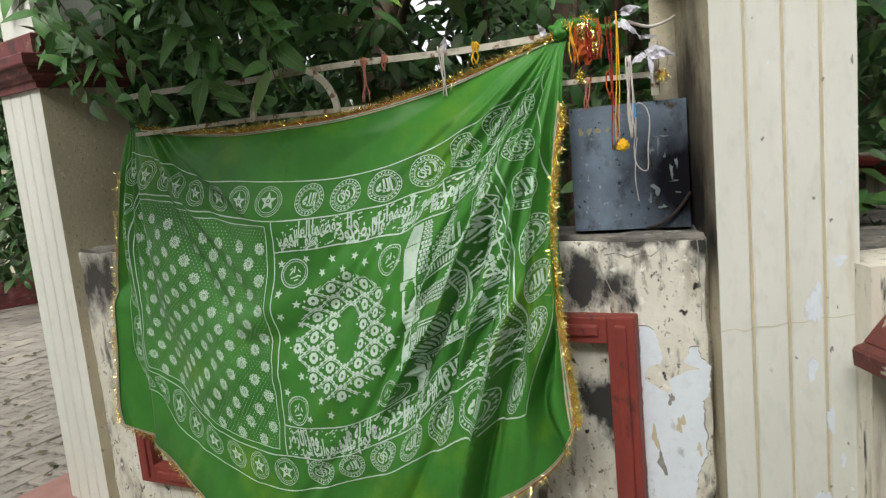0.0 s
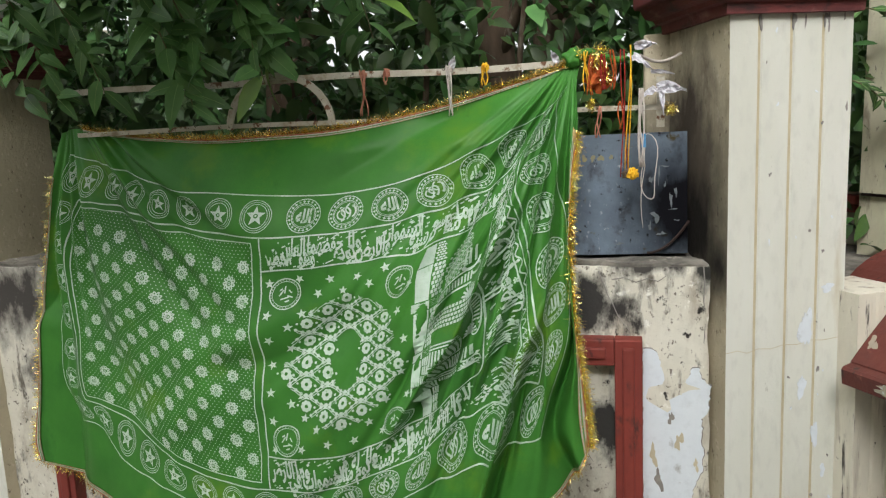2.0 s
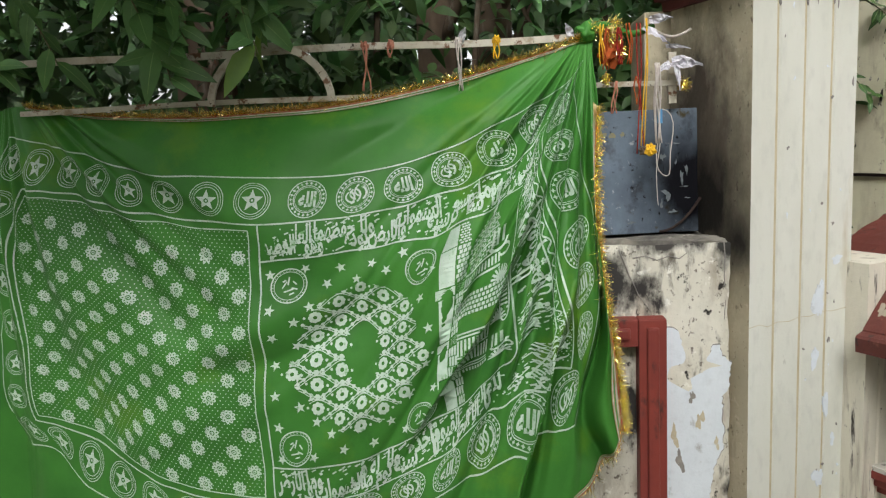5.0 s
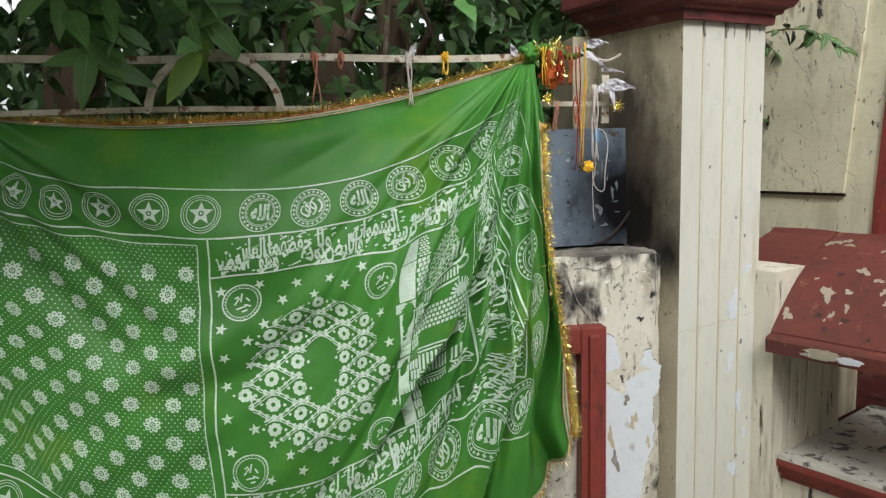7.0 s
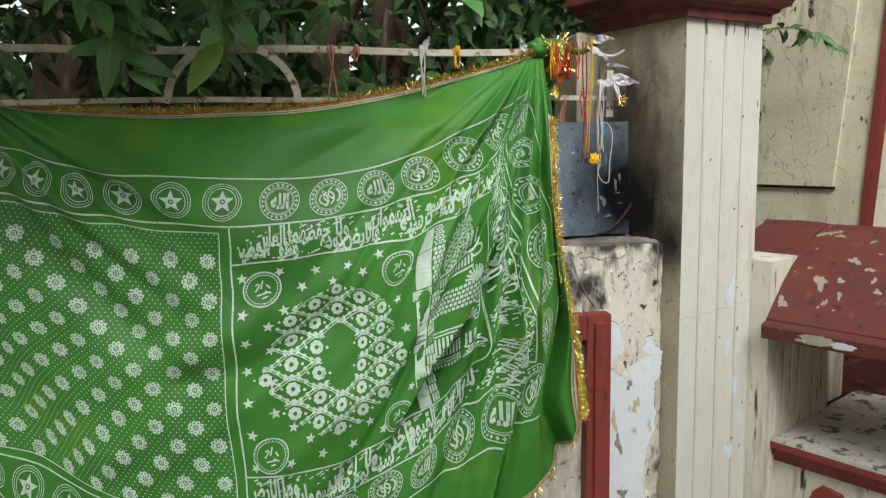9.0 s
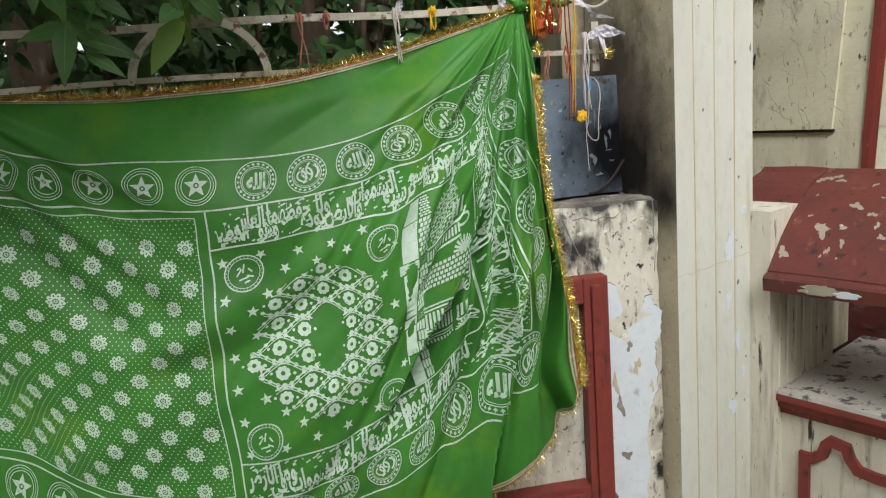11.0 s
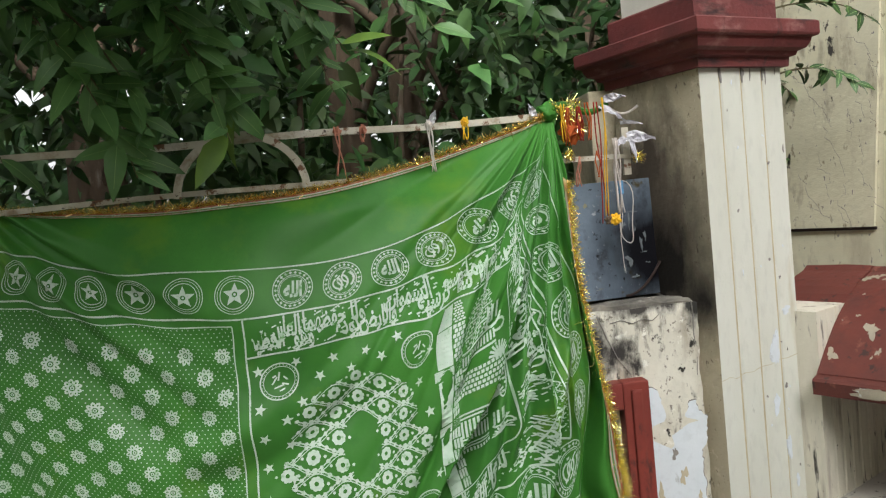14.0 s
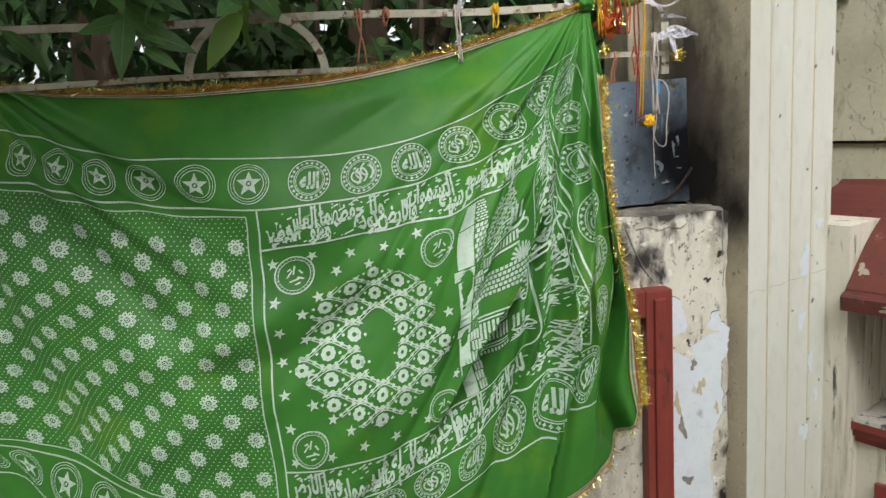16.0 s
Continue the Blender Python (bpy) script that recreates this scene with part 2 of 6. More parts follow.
def thing(name, label, category, group="", kind=""):
    return tagged(new(name), label, category, group, kind)


def solid(bm, x0, x1, y0, y1, z0, z1, m=None, bevel=0.0, worn=0.0, cuts=0):
    """A box from corner to corner in the axes of m, with bevelled and, if asked, uneven edges."""
    m = m or Matrix()
    got = bmesh.ops.create_cube(bm, size=1.0)["verts"]
    box = Matrix.Translation(((x0 + x1) / 2, (y0 + y1) / 2, (z0 + z1) / 2)) @ Matrix.Diagonal((x1 - x0, y1 - y0, z1 - z0, 1))
    bmesh.ops.transform(bm, matrix=box, verts=got)
    edges = list({e for v in got for e in v.link_edges})
    if cuts:
        before = len(bm.verts) - 8
        bmesh.ops.subdivide_edges(bm, edges=edges, cuts=cuts, use_grid_fill=True)
        bm.verts.ensure_lookup_table()
        got = bm.verts[before:]
    if worn:
        for v in got:
            v.co += noise.noise_vector(v.co * 9.0) * worn + noise.noise_vector(v.co * 31.0) * worn * 0.5
    bmesh.ops.transform(bm, matrix=m, verts=got)
    if bevel and not cuts:
        bmesh.ops.bevel(bm, geom=edges, offset=bevel, segments=2, profile=0.6, affect="EDGES")
    return bm


def outline_sweep(profile, corners, closed=True):
    """Verts and faces of a moulding: profile points (out, z) carried round the corners of a convex plan."""
    verts, faces = [], []
    n, k = len(corners), len(profile)
    for i, c in enumerate(corners):
        a, b = Vector(corners[i - 1]), Vector(corners[(i + 1) % n])
        c = Vector(c)
        e0, e1 = (c - a).normalized(), (b - c).normalized()
        n0, n1 = Vector((e0.y, -e0.x)), Vector((e1.y, -e1.x))
        mitre = (n0 + n1) / (1 + n0.dot(n1))
        for out, z in profile:
            p = c + mitre * out
            verts.append((p.x, p.y, z))
    for i in range(n):
        j = (i + 1) % n
        for q in range(k - 1):
            faces.append((i * k + q, j * k + q, j * k + q + 1, i * k + q + 1))
    faces.append(tuple(i * k + k - 1 for i in range(n)))
    faces.append(tuple(reversed([i * k for i in range(n)])))
    return verts, faces


def tube(points, radius, sides=6, taper=1.0):
    """Verts and faces of a round rod along the points."""
    verts, faces = [], []
    pts = [Vector(p) for p in points]
    side = None
    for i, p in enumerate(pts):
        d = (pts[min(i + 1, len(pts) - 1)] - pts[max(i - 1, 0)]).normalized()
        if side is None:
            side = d.orthogonal().normalized()
        side = (side - d * side.dot(d)).normalized()
        up = d.cross(side)
        r = radius * (1 + (taper - 1) * i / max(1, len(pts) - 1))
        for s in range(sides):
            a = 2 * math.pi * s / sides
            verts.append(p + (side * math.cos(a) + up * math.sin(a)) * r)
    for i in range(len(pts) - 1):
        for s in range(sides):
            t2 = (s + 1) % sides
            faces.append((i * sides + s, i * sides + t2, (i + 1) * sides + t2, (i + 1) * sides + s))
    faces.append(tuple(reversed(range(sides))))
    faces.append(tuple((len(pts) - 1) * sides + s for s in range(sides)))
    return verts, faces


def joined(pieces):
    verts, faces = [], []
    for v, f in pieces:
        o = len(verts)
        verts += list(v)
        faces += [tuple(i + o for i in q) for q in f]
    return verts, faces


def blob(m, w, h, seed, lift=0.0015, n=22, rough=0.45):
    """A flake with an irregular rim on the xz plane of m, with a thin edge."""
    rng = random.Random(seed)
    ph = [rng.uniform(0, 6.28) for _ in range(4)]
    rim = []
    for i in range(n):
        a = 2 * math.pi * i / n
        r = 1 + rough * (0.5 * math.sin(2 * a + ph[0]) + 0.35 * math.sin(3 * a + ph[1]) + 0.3 * math.sin(5 * a + ph[2])) + rng.uniform(-0.14, 0.14)
        rim.append((w / 2 * r * math.cos(a), h / 2 * r * math.sin(a)))
    verts = [m @ Vector((x, -lift, z)) for x, z in rim] + [m @ Vector((x * 1.02, 0.004, z * 1.02)) for x, z in rim]
    faces = [tuple(range(n))[::-1]] + [(i, (i + 1) % n, n + (i + 1) % n, n + i) for i in range(n)]
    return verts, faces


# ---------------------------------------------------------------- ground
ground = bmesh.new()
bmesh.ops.create_grid(ground, x_segments=60, y_segments=60, size=60)
for v in ground.verts:
    v.co.z = 0.02 * noise.noise(v.co * 0.5) - 0.03
tagged(part("ground", ground, SOIL), "brown earth with leaf litter", "ground", kind="structure")

# ---------------------------------------------------------------- low boundary wall with its red frame
WALL_Y, TOP = 1.85, 1.16
wall = bmesh.new()
solid(wall, -2.52, -0.26, WALL_Y, 2.06, -0.05, TOP - 0.012, worn=0.006, cuts=44)
wall_front = tagged(part("wall_front", wall, MOULD, smooth=True), "low plastered boundary wall, black with mould and peeling", "wall", kind="structure")
ledge = bmesh.new()
solid(ledge, -2.50, -0.264, WALL_Y + 0.010, 2.05, TOP - 0.020, TOP - 0.001, worn=0.016, cuts=60)
part("ledge", ledge, SOOT, wall_front, "soot-blackened wall top")

panel_frame = thing("panel_frame", "red painted moulded frame on the boundary wall", "wall moulding", kind="structure")
FX0, FX1, FZ0, FZ1 = -2.27, -0.425, 0.30, 0.965


def frame_bar(x0, x1, z0, z1, upright):
    bm = bmesh.new()
    solid(bm, x0, x1, 1.806, WALL_Y + 0.004, z0, z1, bevel=0.004)
    w = 0.020
    if upright:
        solid(bm, x0 + w, x1 - w, 1.797, 1.815, z0 + 0.02, z1 - 0.02, bevel=0.006)
    else:
        solid(bm, x0 + 0.02, x1 - 0.02, 1.797, 1.815, z0 + w, z1 - w, bevel=0.006)
    return part("bar", bm, RED, panel_frame)


frame_bar(FX0, FX0 + 0.07, FZ0, FZ1, True)
frame_bar(FX1 - 0.07, FX1, FZ0, FZ1, True)
frame_bar(FX0 + 0.0705, FX1 - 0.0705, FZ0, FZ0 + 0.07, False)
frame_bar(FX0 + 0.0705, FX1 - 0.0705, FZ1 - 0.07, FZ1, False)

# where the lime wash has come off beside the frame
def flake(name, outline, y, mat, seed, grow=0.0, label=""):
    """A thin scab with a torn outline on the wall's face."""
    r = random.Random(seed)
    rim = []
    cx, cz = sum(p[0] for p in outline) / len(outline), sum(p[1] for p in outline) / len(outline)
    for (x0, z0), (x1, z1) in zip(outline, outline[1:] + outline[:1]):
        n = max(1, int(math.hypot(x1 - x0, z1 - z0) / 0.008))
        for i in range(n):
            x, z = x0 + (x1 - x0) * i / n, z0 + (z1 - z0) * i / n
            x, z = x + r.uniform(-0.003, 0.003), z + r.uniform(-0.003, 0.003)
            d = math.hypot(x - cx, z - cz) or 1
            rim.append((x + grow * (x - cx) / d, z + grow * (z - cz) / d))
    n = len(rim)
    verts = [(x, y, z) for x, z in rim] + [(x, WALL_Y + 0.003, z) for x, z in rim]
    faces = [tuple(range(n))] + [(i, (i + 1) % n, n + (i + 1) % n, n + i) for i in range(n)]
    return mesh_part(name, verts, faces, mat, wall_front, label)


TORN = [(-0.4245, 0.93), (-0.394, 0.929), (-0.379, 0.897), (-0.370, 0.852), (-0.366, 0.822), (-0.347, 0.802), (-0.329, 0.812), (-0.321, 0.834), (-0.309, 0.859),
        (-0.302, 0.885), (-0.287, 0.887), (-0.275, 0.857), (-0.256, 0.833), (-0.259, 0.769), (-0.276, 0.748), (-0.277, 0.695), (-0.271, 0.649), (-0.276, 0.603),
        (-0.295, 0.558), (-0.302, 0.512), (-0.309, 0.452), (-0.300, 0.38), (-0.312, 0.30), (-0.298, 0.20), (-0.4245, 0.18)]
flake("torn_edge", TORN, WALL_Y - 0.0008, CHIP, 5, 0.003, "dark edge of the peeled lime wash")
flake("peeled_patch", TORN, WALL_Y - 0.0022, PEEL, 5, 0.0, "bare bluish-white plaster")
for x, z, w, h, s, mat in ((-0.333, 0.684, 0.020, 0.040, 31, BEIGE), (-0.354, 0.746, 0.012, 0.032, 32, CHIP), (-0.398, 0.640, 0.016, 0.05, 33, BEIGE), (-0.385, 0.573, 0.018, 0.05, 34, CHIP),
                           (-0.29, 0.62, 0.010, 0.03, 35, BEIGE), (-0.37, 0.42, 0.02, 0.03, 36, CHIP)):
    mesh_part("flake", *blob(Matrix.Translation((x, WALL_Y - 0.0028, z)), w, h, s, n=18, lift=0.0008, rough=0.8), mat, wall_front, "scab of old lime wash")
for pts in ([(-0.535, 1.137), (-0.522, 1.105), (-0.512, 1.075), (-0.499, 1.049), (-0.487, 1.02), (-0.47, 0.995), (-0.452, 0.972)], [(-0.275, 1.15), (-0.272, 1.11), (-0.274, 1.06), (-0.270, 1.0), (-0.273, 0.95)],
            [(-0.50, 1.115), (-0.47, 1.12), (-0.44, 1.108), (-0.41, 1.118), (-0.385, 1.11), (-0.365, 1.125)]):
    mesh_part("crack", *tube([Vector((x, WALL_Y - 0.0005, z)) for x, z in pts], 0.0018, 5, 0.5), CHIP, wall_front, "dark crack in the plaster")

# ---------------------------------------------------------------- gate piers
def pier(name, fl, angle, width, depth, label, grooves=(0.24, 0.50, 0.76)):
    """A square masonry pier; fl: its front left corner, angle: the turn of its front."""
    m = Matrix.Translation((fl[0], fl[1], 0)) @ pose(0, 0, 0, 0, 0, angle)
    top = thing(name, label, "gate pier", "gate piers", "structure")
    # shaft: a grooved front, drawn as a plan outline and raised
    plan = [(0, 0)]
    for g in grooves:
        plan += [(g * width - 0.0065, 0), (g * width - 0.0030, 0.0045), (g * width + 0.0030, 0.0045), (g * width + 0.0065, 0)]
    plan += [(width, 0), (width, depth), (0, depth)]
    z0, z1 = -0.05, 1.757
    levels = [z0 + (z1 - z0) * i / 24 for i in range(25)]
    verts, faces = [], []
    n = len(plan)
    for z in levels:
        for x, y in plan:
            p = m @ Vector((x, y, z))
            verts.append(p + noise.noise_vector(p * 5.0) * 0.0012)
    front, side = [], []
    for i in range(len(levels) - 1):
        for j in range(n):
            q = (i * n + j, i * n + (j + 1) % n, (i + 1) * n + (j + 1) % n, (i + 1) * n + j)
            (front if j < n - 2 and j != n - 3 else side).append((j, q))
    me_front = [q for j, q in front]
    mesh_part("shaft_front", verts, me_front, IVORY, top)
    mesh_part("shaft_side", verts, [q for j, q in side], BEIGE, top, "beige plaster side, stained by soot")
    for g in grooves:
        c = g * width
        gv = [m @ Vector((c + dx, dy, z)) for z in (0, z1 - 0.01) for dx, dy in ((-0.0034, 0.0034), (0.0034, 0.0034))]
        mesh_part("groove", gv, [(0, 1, 3, 2)], GROOVE, top)
    box = [m @ Vector((x, y, 0)) for x, y in ((0, 0), (width, 0), (width, depth), (0, depth))]
    box = [(p.x, p.y) for p in box]
    prof = [(-0.02, 1.752), (0.016, 1.752), (0.018, 1.776), (0.030, 1.780), (0.034, 1.790), (0.050, 1.797), (0.058, 1.812), (0.060, 1.822),
            (0.072, 1.826), (0.075, 1.832), (0.075, 1.862), (0.071, 1.866), (-0.02, 1.868)]
    mesh_part("cap", *outline_sweep(prof, box), MAROON, top, "maroon painted moulded cap")
    prof = [(-0.06, 1.868), (-0.002, 1.868), (0.0, 1.872), (0.0, 1.940), (-0.004, 1.945), (-0.06, 1.946)]
    mesh_part("cap_block", *outline_sweep(prof, box), MAROON, top)
    prof = [(-0.08, 1.946), (-0.030, 1.946), (-0.030, 2.75), (-0.08, 2.75)]
    mesh_part("upper_shaft", *outline_sweep(prof, box), IVORY, top)
    return top, m


pier_right, MR = pier("gate_pier", (-0.224, 1.811), 21.9, 0.314, 0.325, "ivory grooved gate pier with a maroon cap and a sooty side")
pier_left, ML = pier("gate_pier", (-2.475 - 0.31 * math.cos(radians(11)), 1.81 + 0.31 * math.sin(radians(11))), -11.0, 0.31, 0.32,
                     "ivory grooved gate pier with a maroon cap, half under leaves")
for x, z, w, h, s in ((0.212, 0.985, 0.030, 0.105, 21), (0.205, 0.83, 0.022, 0.05, 22), (0.268, 1.085, 0.03, 0.022, 23), (0.245, 0.70, 0.02, 0.05, 24),
                      (0.225, 0.50, 0.03, 0.05, 25), (0.27, 0.60, 0.014, 0.03, 26)):
    mesh_part("peeled_patch", *blob(MR @ Matrix.Translation((x, -0.0012, z)), w, h, s, n=26, lift=0.0006), PEEL, pier_right, "bare bluish-white plaster")

crack = [(0.0, 0.935), (0.03, 0.940), (0.055, 0.932), (0.085, 0.941), (0.12, 0.938), (0.15, 0.946), (0.19, 0.944), (0.22, 0.953), (0.26, 0.950), (0.313, 0.956)]
cv = [MR @ Vector((x, -0.0016, z + dz)) for dz in (-0.0008, 0.0008) for x, z in crack]
mesh_part("crack", cv, [(i, i + 1, len(crack) + i + 1, len(crack) + i) for i in range(len(crack) - 1)], GROOVE, pier_right, "fine crack across the pier")
rng = random.Random(15)
for k in range(26):
    x, z, w = rng.choice((rng.uniform(0.01, 0.30), rng.uniform(0.22, 0.31))), rng.uniform(0.3, 1.72), rng.uniform(0.002, 0.007)
    mesh_part("chip", *blob(MR @ Matrix.Translation((x, -0.0012, z)), w, w * rng.uniform(1, 2.6), 300 + k, n=9, lift=0.0005, rough=0.8), rng.choice((CHIP, CHIP, PEEL)), pier_right, "small chip in the paint")
for k in range(9):
    x = (0.075, 0.078, 0.16, 0.165, 0.19, 0.24, 0.245, 0.25, 0.29)[k]
    h = rng.uniform(0.010, 0.04)
    mesh_part("drip_stain", *blob(MR @ Matrix.Translation((x, -0.0013, 1.75 - h / 2)), rng.uniform(0.003, 0.008), h, 400 + k, n=12, lift=0.0004, rough=0.6), CHIP, pier_right, "dark drip stain under the cap")

# a setback pilaster between the wall and the pier, behind the rail
back = bmesh.new()
solid(back, -0.415, -0.335, 2.13, 2.35, -0.05, 1.757, bevel=0.008)
tagged(part("wall_pilaster", back, BEIGE), "stained beige plaster pilaster behind the pier", "pilaster", kind="structure")

# ---------------------------------------------------------------- veranda: plinth, deck, sloping red hood, rear wall
# local axes: x along the front towards the viewer, y inwards, z up
VER = Matrix.Translation((0.067, 1.928, 0)) @ pose(0, 0, 0, 0, 0, -60)
veranda = thing("veranda_wall", "weathered veranda plinth with red trim", "wall", kind="structure")
LONG = 1.30
bm = bmesh.new()
solid(bm, 0.04, LONG, 0.065, 0.45, -0.05, 0.452, VER)
part("plinth", bm, STREAK, veranda, "cream plaster plinth, mouldy")
bm = bmesh.new()
solid(bm, 0.05, LONG, 0.028, 0.66, 0.520, 0.532, VER, worn=0.003, cuts=8)
part("deck", bm, DECK, veranda, "white terrace top with black stains")
for y, z0, z1 in ((0.026, 0.497, 0.5195), (0.038, 0.474, 0.4965), (0.052, 0.452, 0.4735)):
    bm = bmesh.new()
    solid(bm, 0.05, LONG, y, 0.45, z0, z1, VER, bevel=0.004)
    part("trim_course", bm, RED, veranda, "red painted edge moulding")
# stub wall with vertical grooves, closing the end of the hood
bm = bmesh.new()
plan = [(-0.13, -0.012)]
for g in (-0.075, -0.025):
    plan += [(g - 0.005, -0.012), (g, -0.006), (g + 0.005, -0.012)]
plan += [(0.06, -0.012)]
for g in (0.045, 0.095, 0.145, 0.195, 0.245, 0.295, 0.345):
    plan += [(0.06, g - 0.005), (0.054, g), (0.06, g + 0.005)]
plan += [(0.06, 0.40), (-0.13, 0.40)]
rows = []
for z in [-0.05 + (1.075 + 0.05) * i / 16 for i in range(17)]:
    rows.append([bm.verts.new(VER @ Vector((x, y, z))) for x, y in plan])
for a, b in zip(rows, rows[1:]):
    for j in range(len(plan)):
        k = (j + 1) % len(plan)
        bm.faces.new((a[j], a[k], b[k], b[j]))
bm.faces.new(rows[-1])
part("end_wall", bm, STREAK, veranda, "grooved end wall, mouldy ivory")
# the hood: a sloping slab with a rounded crest and a thick front lip
prof = [(-0.055, 0.858), (-0.058, 0.895), (-0.052, 0.902), (-0.030, 0.908)]
for i in range(11):
    f = i / 10
    prof.append((-0.03 + 0.34 * f, 0.912 + 0.232 * f + 0.045 * math.sin(math.pi * f)))
prof += [(0.335, 1.158), (0.365, 1.152), (0.385, 1.128), (0.39, 1.05), (0.33, 1.03), (0.02, 0.86)]
bm = bmesh.new()
stations = [0.061 + (LONG - 0.061) * i / 20 for i in range(21)]
rows = [[bm.verts.new(VER @ (Vector((x, y, z)) + noise.noise_vector(Vector((x, y, z)) * 7) * 0.003)) for y, z in prof] for x in stations]
for a, b in zip(rows, rows[1:]):
    for j in range(len(prof)):
        k = (j + 1) % len(prof)
        bm.faces.new((a[j], a[k], b[k], b[j]))
bm.faces.new(rows[0])
bm.faces.new(rows[-1][::-1])
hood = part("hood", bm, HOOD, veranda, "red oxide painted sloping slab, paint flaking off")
# its crest runs on over the end wall
crest = [(0.15, 1.0755)] + [(y, z + 0.002) for y, z in prof if z > 1.078 and y > 0.15] + [(0.388, 1.0755)]
bm = bmesh.new()
rows = [[bm.verts.new(VER @ (Vector((x, y, z)) + noise.noise_vector(Vector((x, y, z)) * 9) * 0.004)) for y, z in crest] for x in (-0.14, -0.10, -0.06, -0.02, 0.02, 0.0605)]
for a, b in zip(rows, rows[1:]):
    for j in range(len(crest)):
        k = (j + 1) % len(crest)
        bm.faces.new((a[j], a[k], b[k], b[j]))
bm.faces.new(rows[0])
bm.faces.new(rows[-1][::-1])
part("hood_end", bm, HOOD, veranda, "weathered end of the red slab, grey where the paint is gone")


def on_hood(s, f):
    y = -0.03 + 0.34 * f
    z = 0.912 + 0.232 * f + 0.045 * math.sin(math.pi * f)
    slope = math.degrees(math.atan2(0.232 + 0.045 * math.pi * math.cos(math.pi * f), 0.34))
    return VER @ Matrix.Translation((s, y, z)) @ pose(0, 0, 0, slope - 90, 0, 0)


bm = bmesh.new()
solid(bm, -0.95, -0.1305, 0.10, 0.78, 0.98, 1.070, VER, worn=0.006, cuts=24)
part("rear_ledge", bm, SOOT, veranda, "flat wall top black with mould")
rng = random.Random(4)
spots = [(0.165, 0.30, 0.045, 0.075), (0.215, 0.33, 0.022, 0.03), (0.23, 0.22, 0.02, 0.035), (0.20, 0.16, 0.018, 0.03), (0.225, 0.52, 0.045, 0.04),
         (0.275, 0.45, 0.03, 0.025), (0.30, 0.36, 0.02, 0.03), (0.32, 0.28, 0.022, 0.03), (0.36, 0.40, 0.03, 0.05), (0.41, 0.30, 0.04, 0.03),
         (0.085, 0.12, 0.04, 0.05), (0.45, 0.5, 0.05, 0.04), (0.235, 0.80, 0.018, 0.025), (0.5, 0.2, 0.06, 0.05)]
spots += [(rng.uniform(0.07, 0.75), rng.uniform(0.02, 0.98), rng.uniform(0.005, 0.016), rng.uniform(0.005, 0.016)) for _ in range(16)]
spots += [(0.075 + 0.02 * i, 0.86 + 0.04 * (i % 3), 0.030, 0.035) for i in range(4)]
for k, (s, f, w, h) in enumerate(spots):
    mesh_part("flaked_spot", *blob(on_hood(s, f), 0.66 * w, 0.62 * h, 40 + k, n=30, rough=0.75, lift=0.0006), CEMENT, veranda, "bare cement where the red paint flaked")
mesh_part("flaked_spot", *blob(VER @ Matrix.Translation((0.22, -0.0572, 0.879)), 0.13, 0.024, 77, n=40, rough=0.3, lift=0.0006), CEMENT, veranda)
mesh_part("flaked_spot", *blob(VER @ Matrix.Translation((0.29, -0.0582, 0.876)), 0.07, 0.017, 78, n=30, rough=0.3, lift=0.0006), PEEL, veranda)
# rear wall under and above the hood, its slanting recessed panel and the doorway
bm = bmesh.new()
solid(bm, -0.30, LONG, 0.66, 0.78, -0.05, 0.95, VER)
part("niche_back", bm, MAROON, veranda, "dark back of the recess under the hood")
bm = bmesh.new()
solid(bm, 0.0, 0.112, 0.45, 0.75, 1.04, 1.262, VER)
rear = part("rear_wall", bm, PANEL, veranda, "cream plaster wall with cracks")


def wall_poly(name, outline, y0, y1, mat, label=""):
    bm = bmesh.new()
    a = [bm.verts.new(VER @ Vector((s, y0, z))) for s, z in outline]
    b = [bm.verts.new(VER @ Vector((s, y1, z))) for s, z in outline]
    bm.faces.new(a)
    bm.faces.new(b[::-1])
    for i in range(len(a)):
        j = (i + 1) % len(a)
        bm.faces.new((a[i], a[j], b[j], b[i]))
    return part(name, bm, mat, veranda, label)


wall_poly("rear_wall_end", [(-0.43, 0.5), (-0.0005, 0.5), (-0.0005, 2.9), (0.30, 2.9), (-0.30, 2.02), (-0.41, 1.86)], 0.4505, 0.75, PANEL, "cream plaster wall with a slanting end")
wall_poly("raised_panel", [(-0.405, 1.268), (0.026, 1.268), (0.078, 1.90), (0.13, 2.55), (0.06, 2.55), (-0.29, 2.03), (-0.395, 1.85)], 0.436, 0.4495, PANEL, "raised cream panel with a dark lower joint")
rng = random.Random(9)
for k in range(16):
    s0, z0 = (-0.21, -0.13, -0.04, -0.17, 0.03, -0.09, 0.0, -0.06, -0.11, -0.02, -0.15, 0.02, -0.08, -0.19, -0.03, 0.04)[k], (1.82, 1.50, 1.42, 1.36, 1.72, 1.68, 1.55, 1.78, 1.60, 1.86, 1.70, 1.40, 1.34, 1.46, 1.64, 1.80)[k]
    path = [(s0, z0)]
    for q in range(rng.randint(6, 14)):
        path.append((path[-1][0] + rng.gauss(0.004, 0.010), path[-1][1] - rng.uniform(0.004, 0.020)))
    cv = [VER @ Vector((a + dz, 0.4352, b + dz)) for dz in (-0.0004, 0.0005) for a, b in path]
    n = len(path)
    mesh_part("crack", cv, [(i, i + 1, n + i + 1, n + i) for i in range(n - 1)], CHIP, veranda, "fine dark crack")
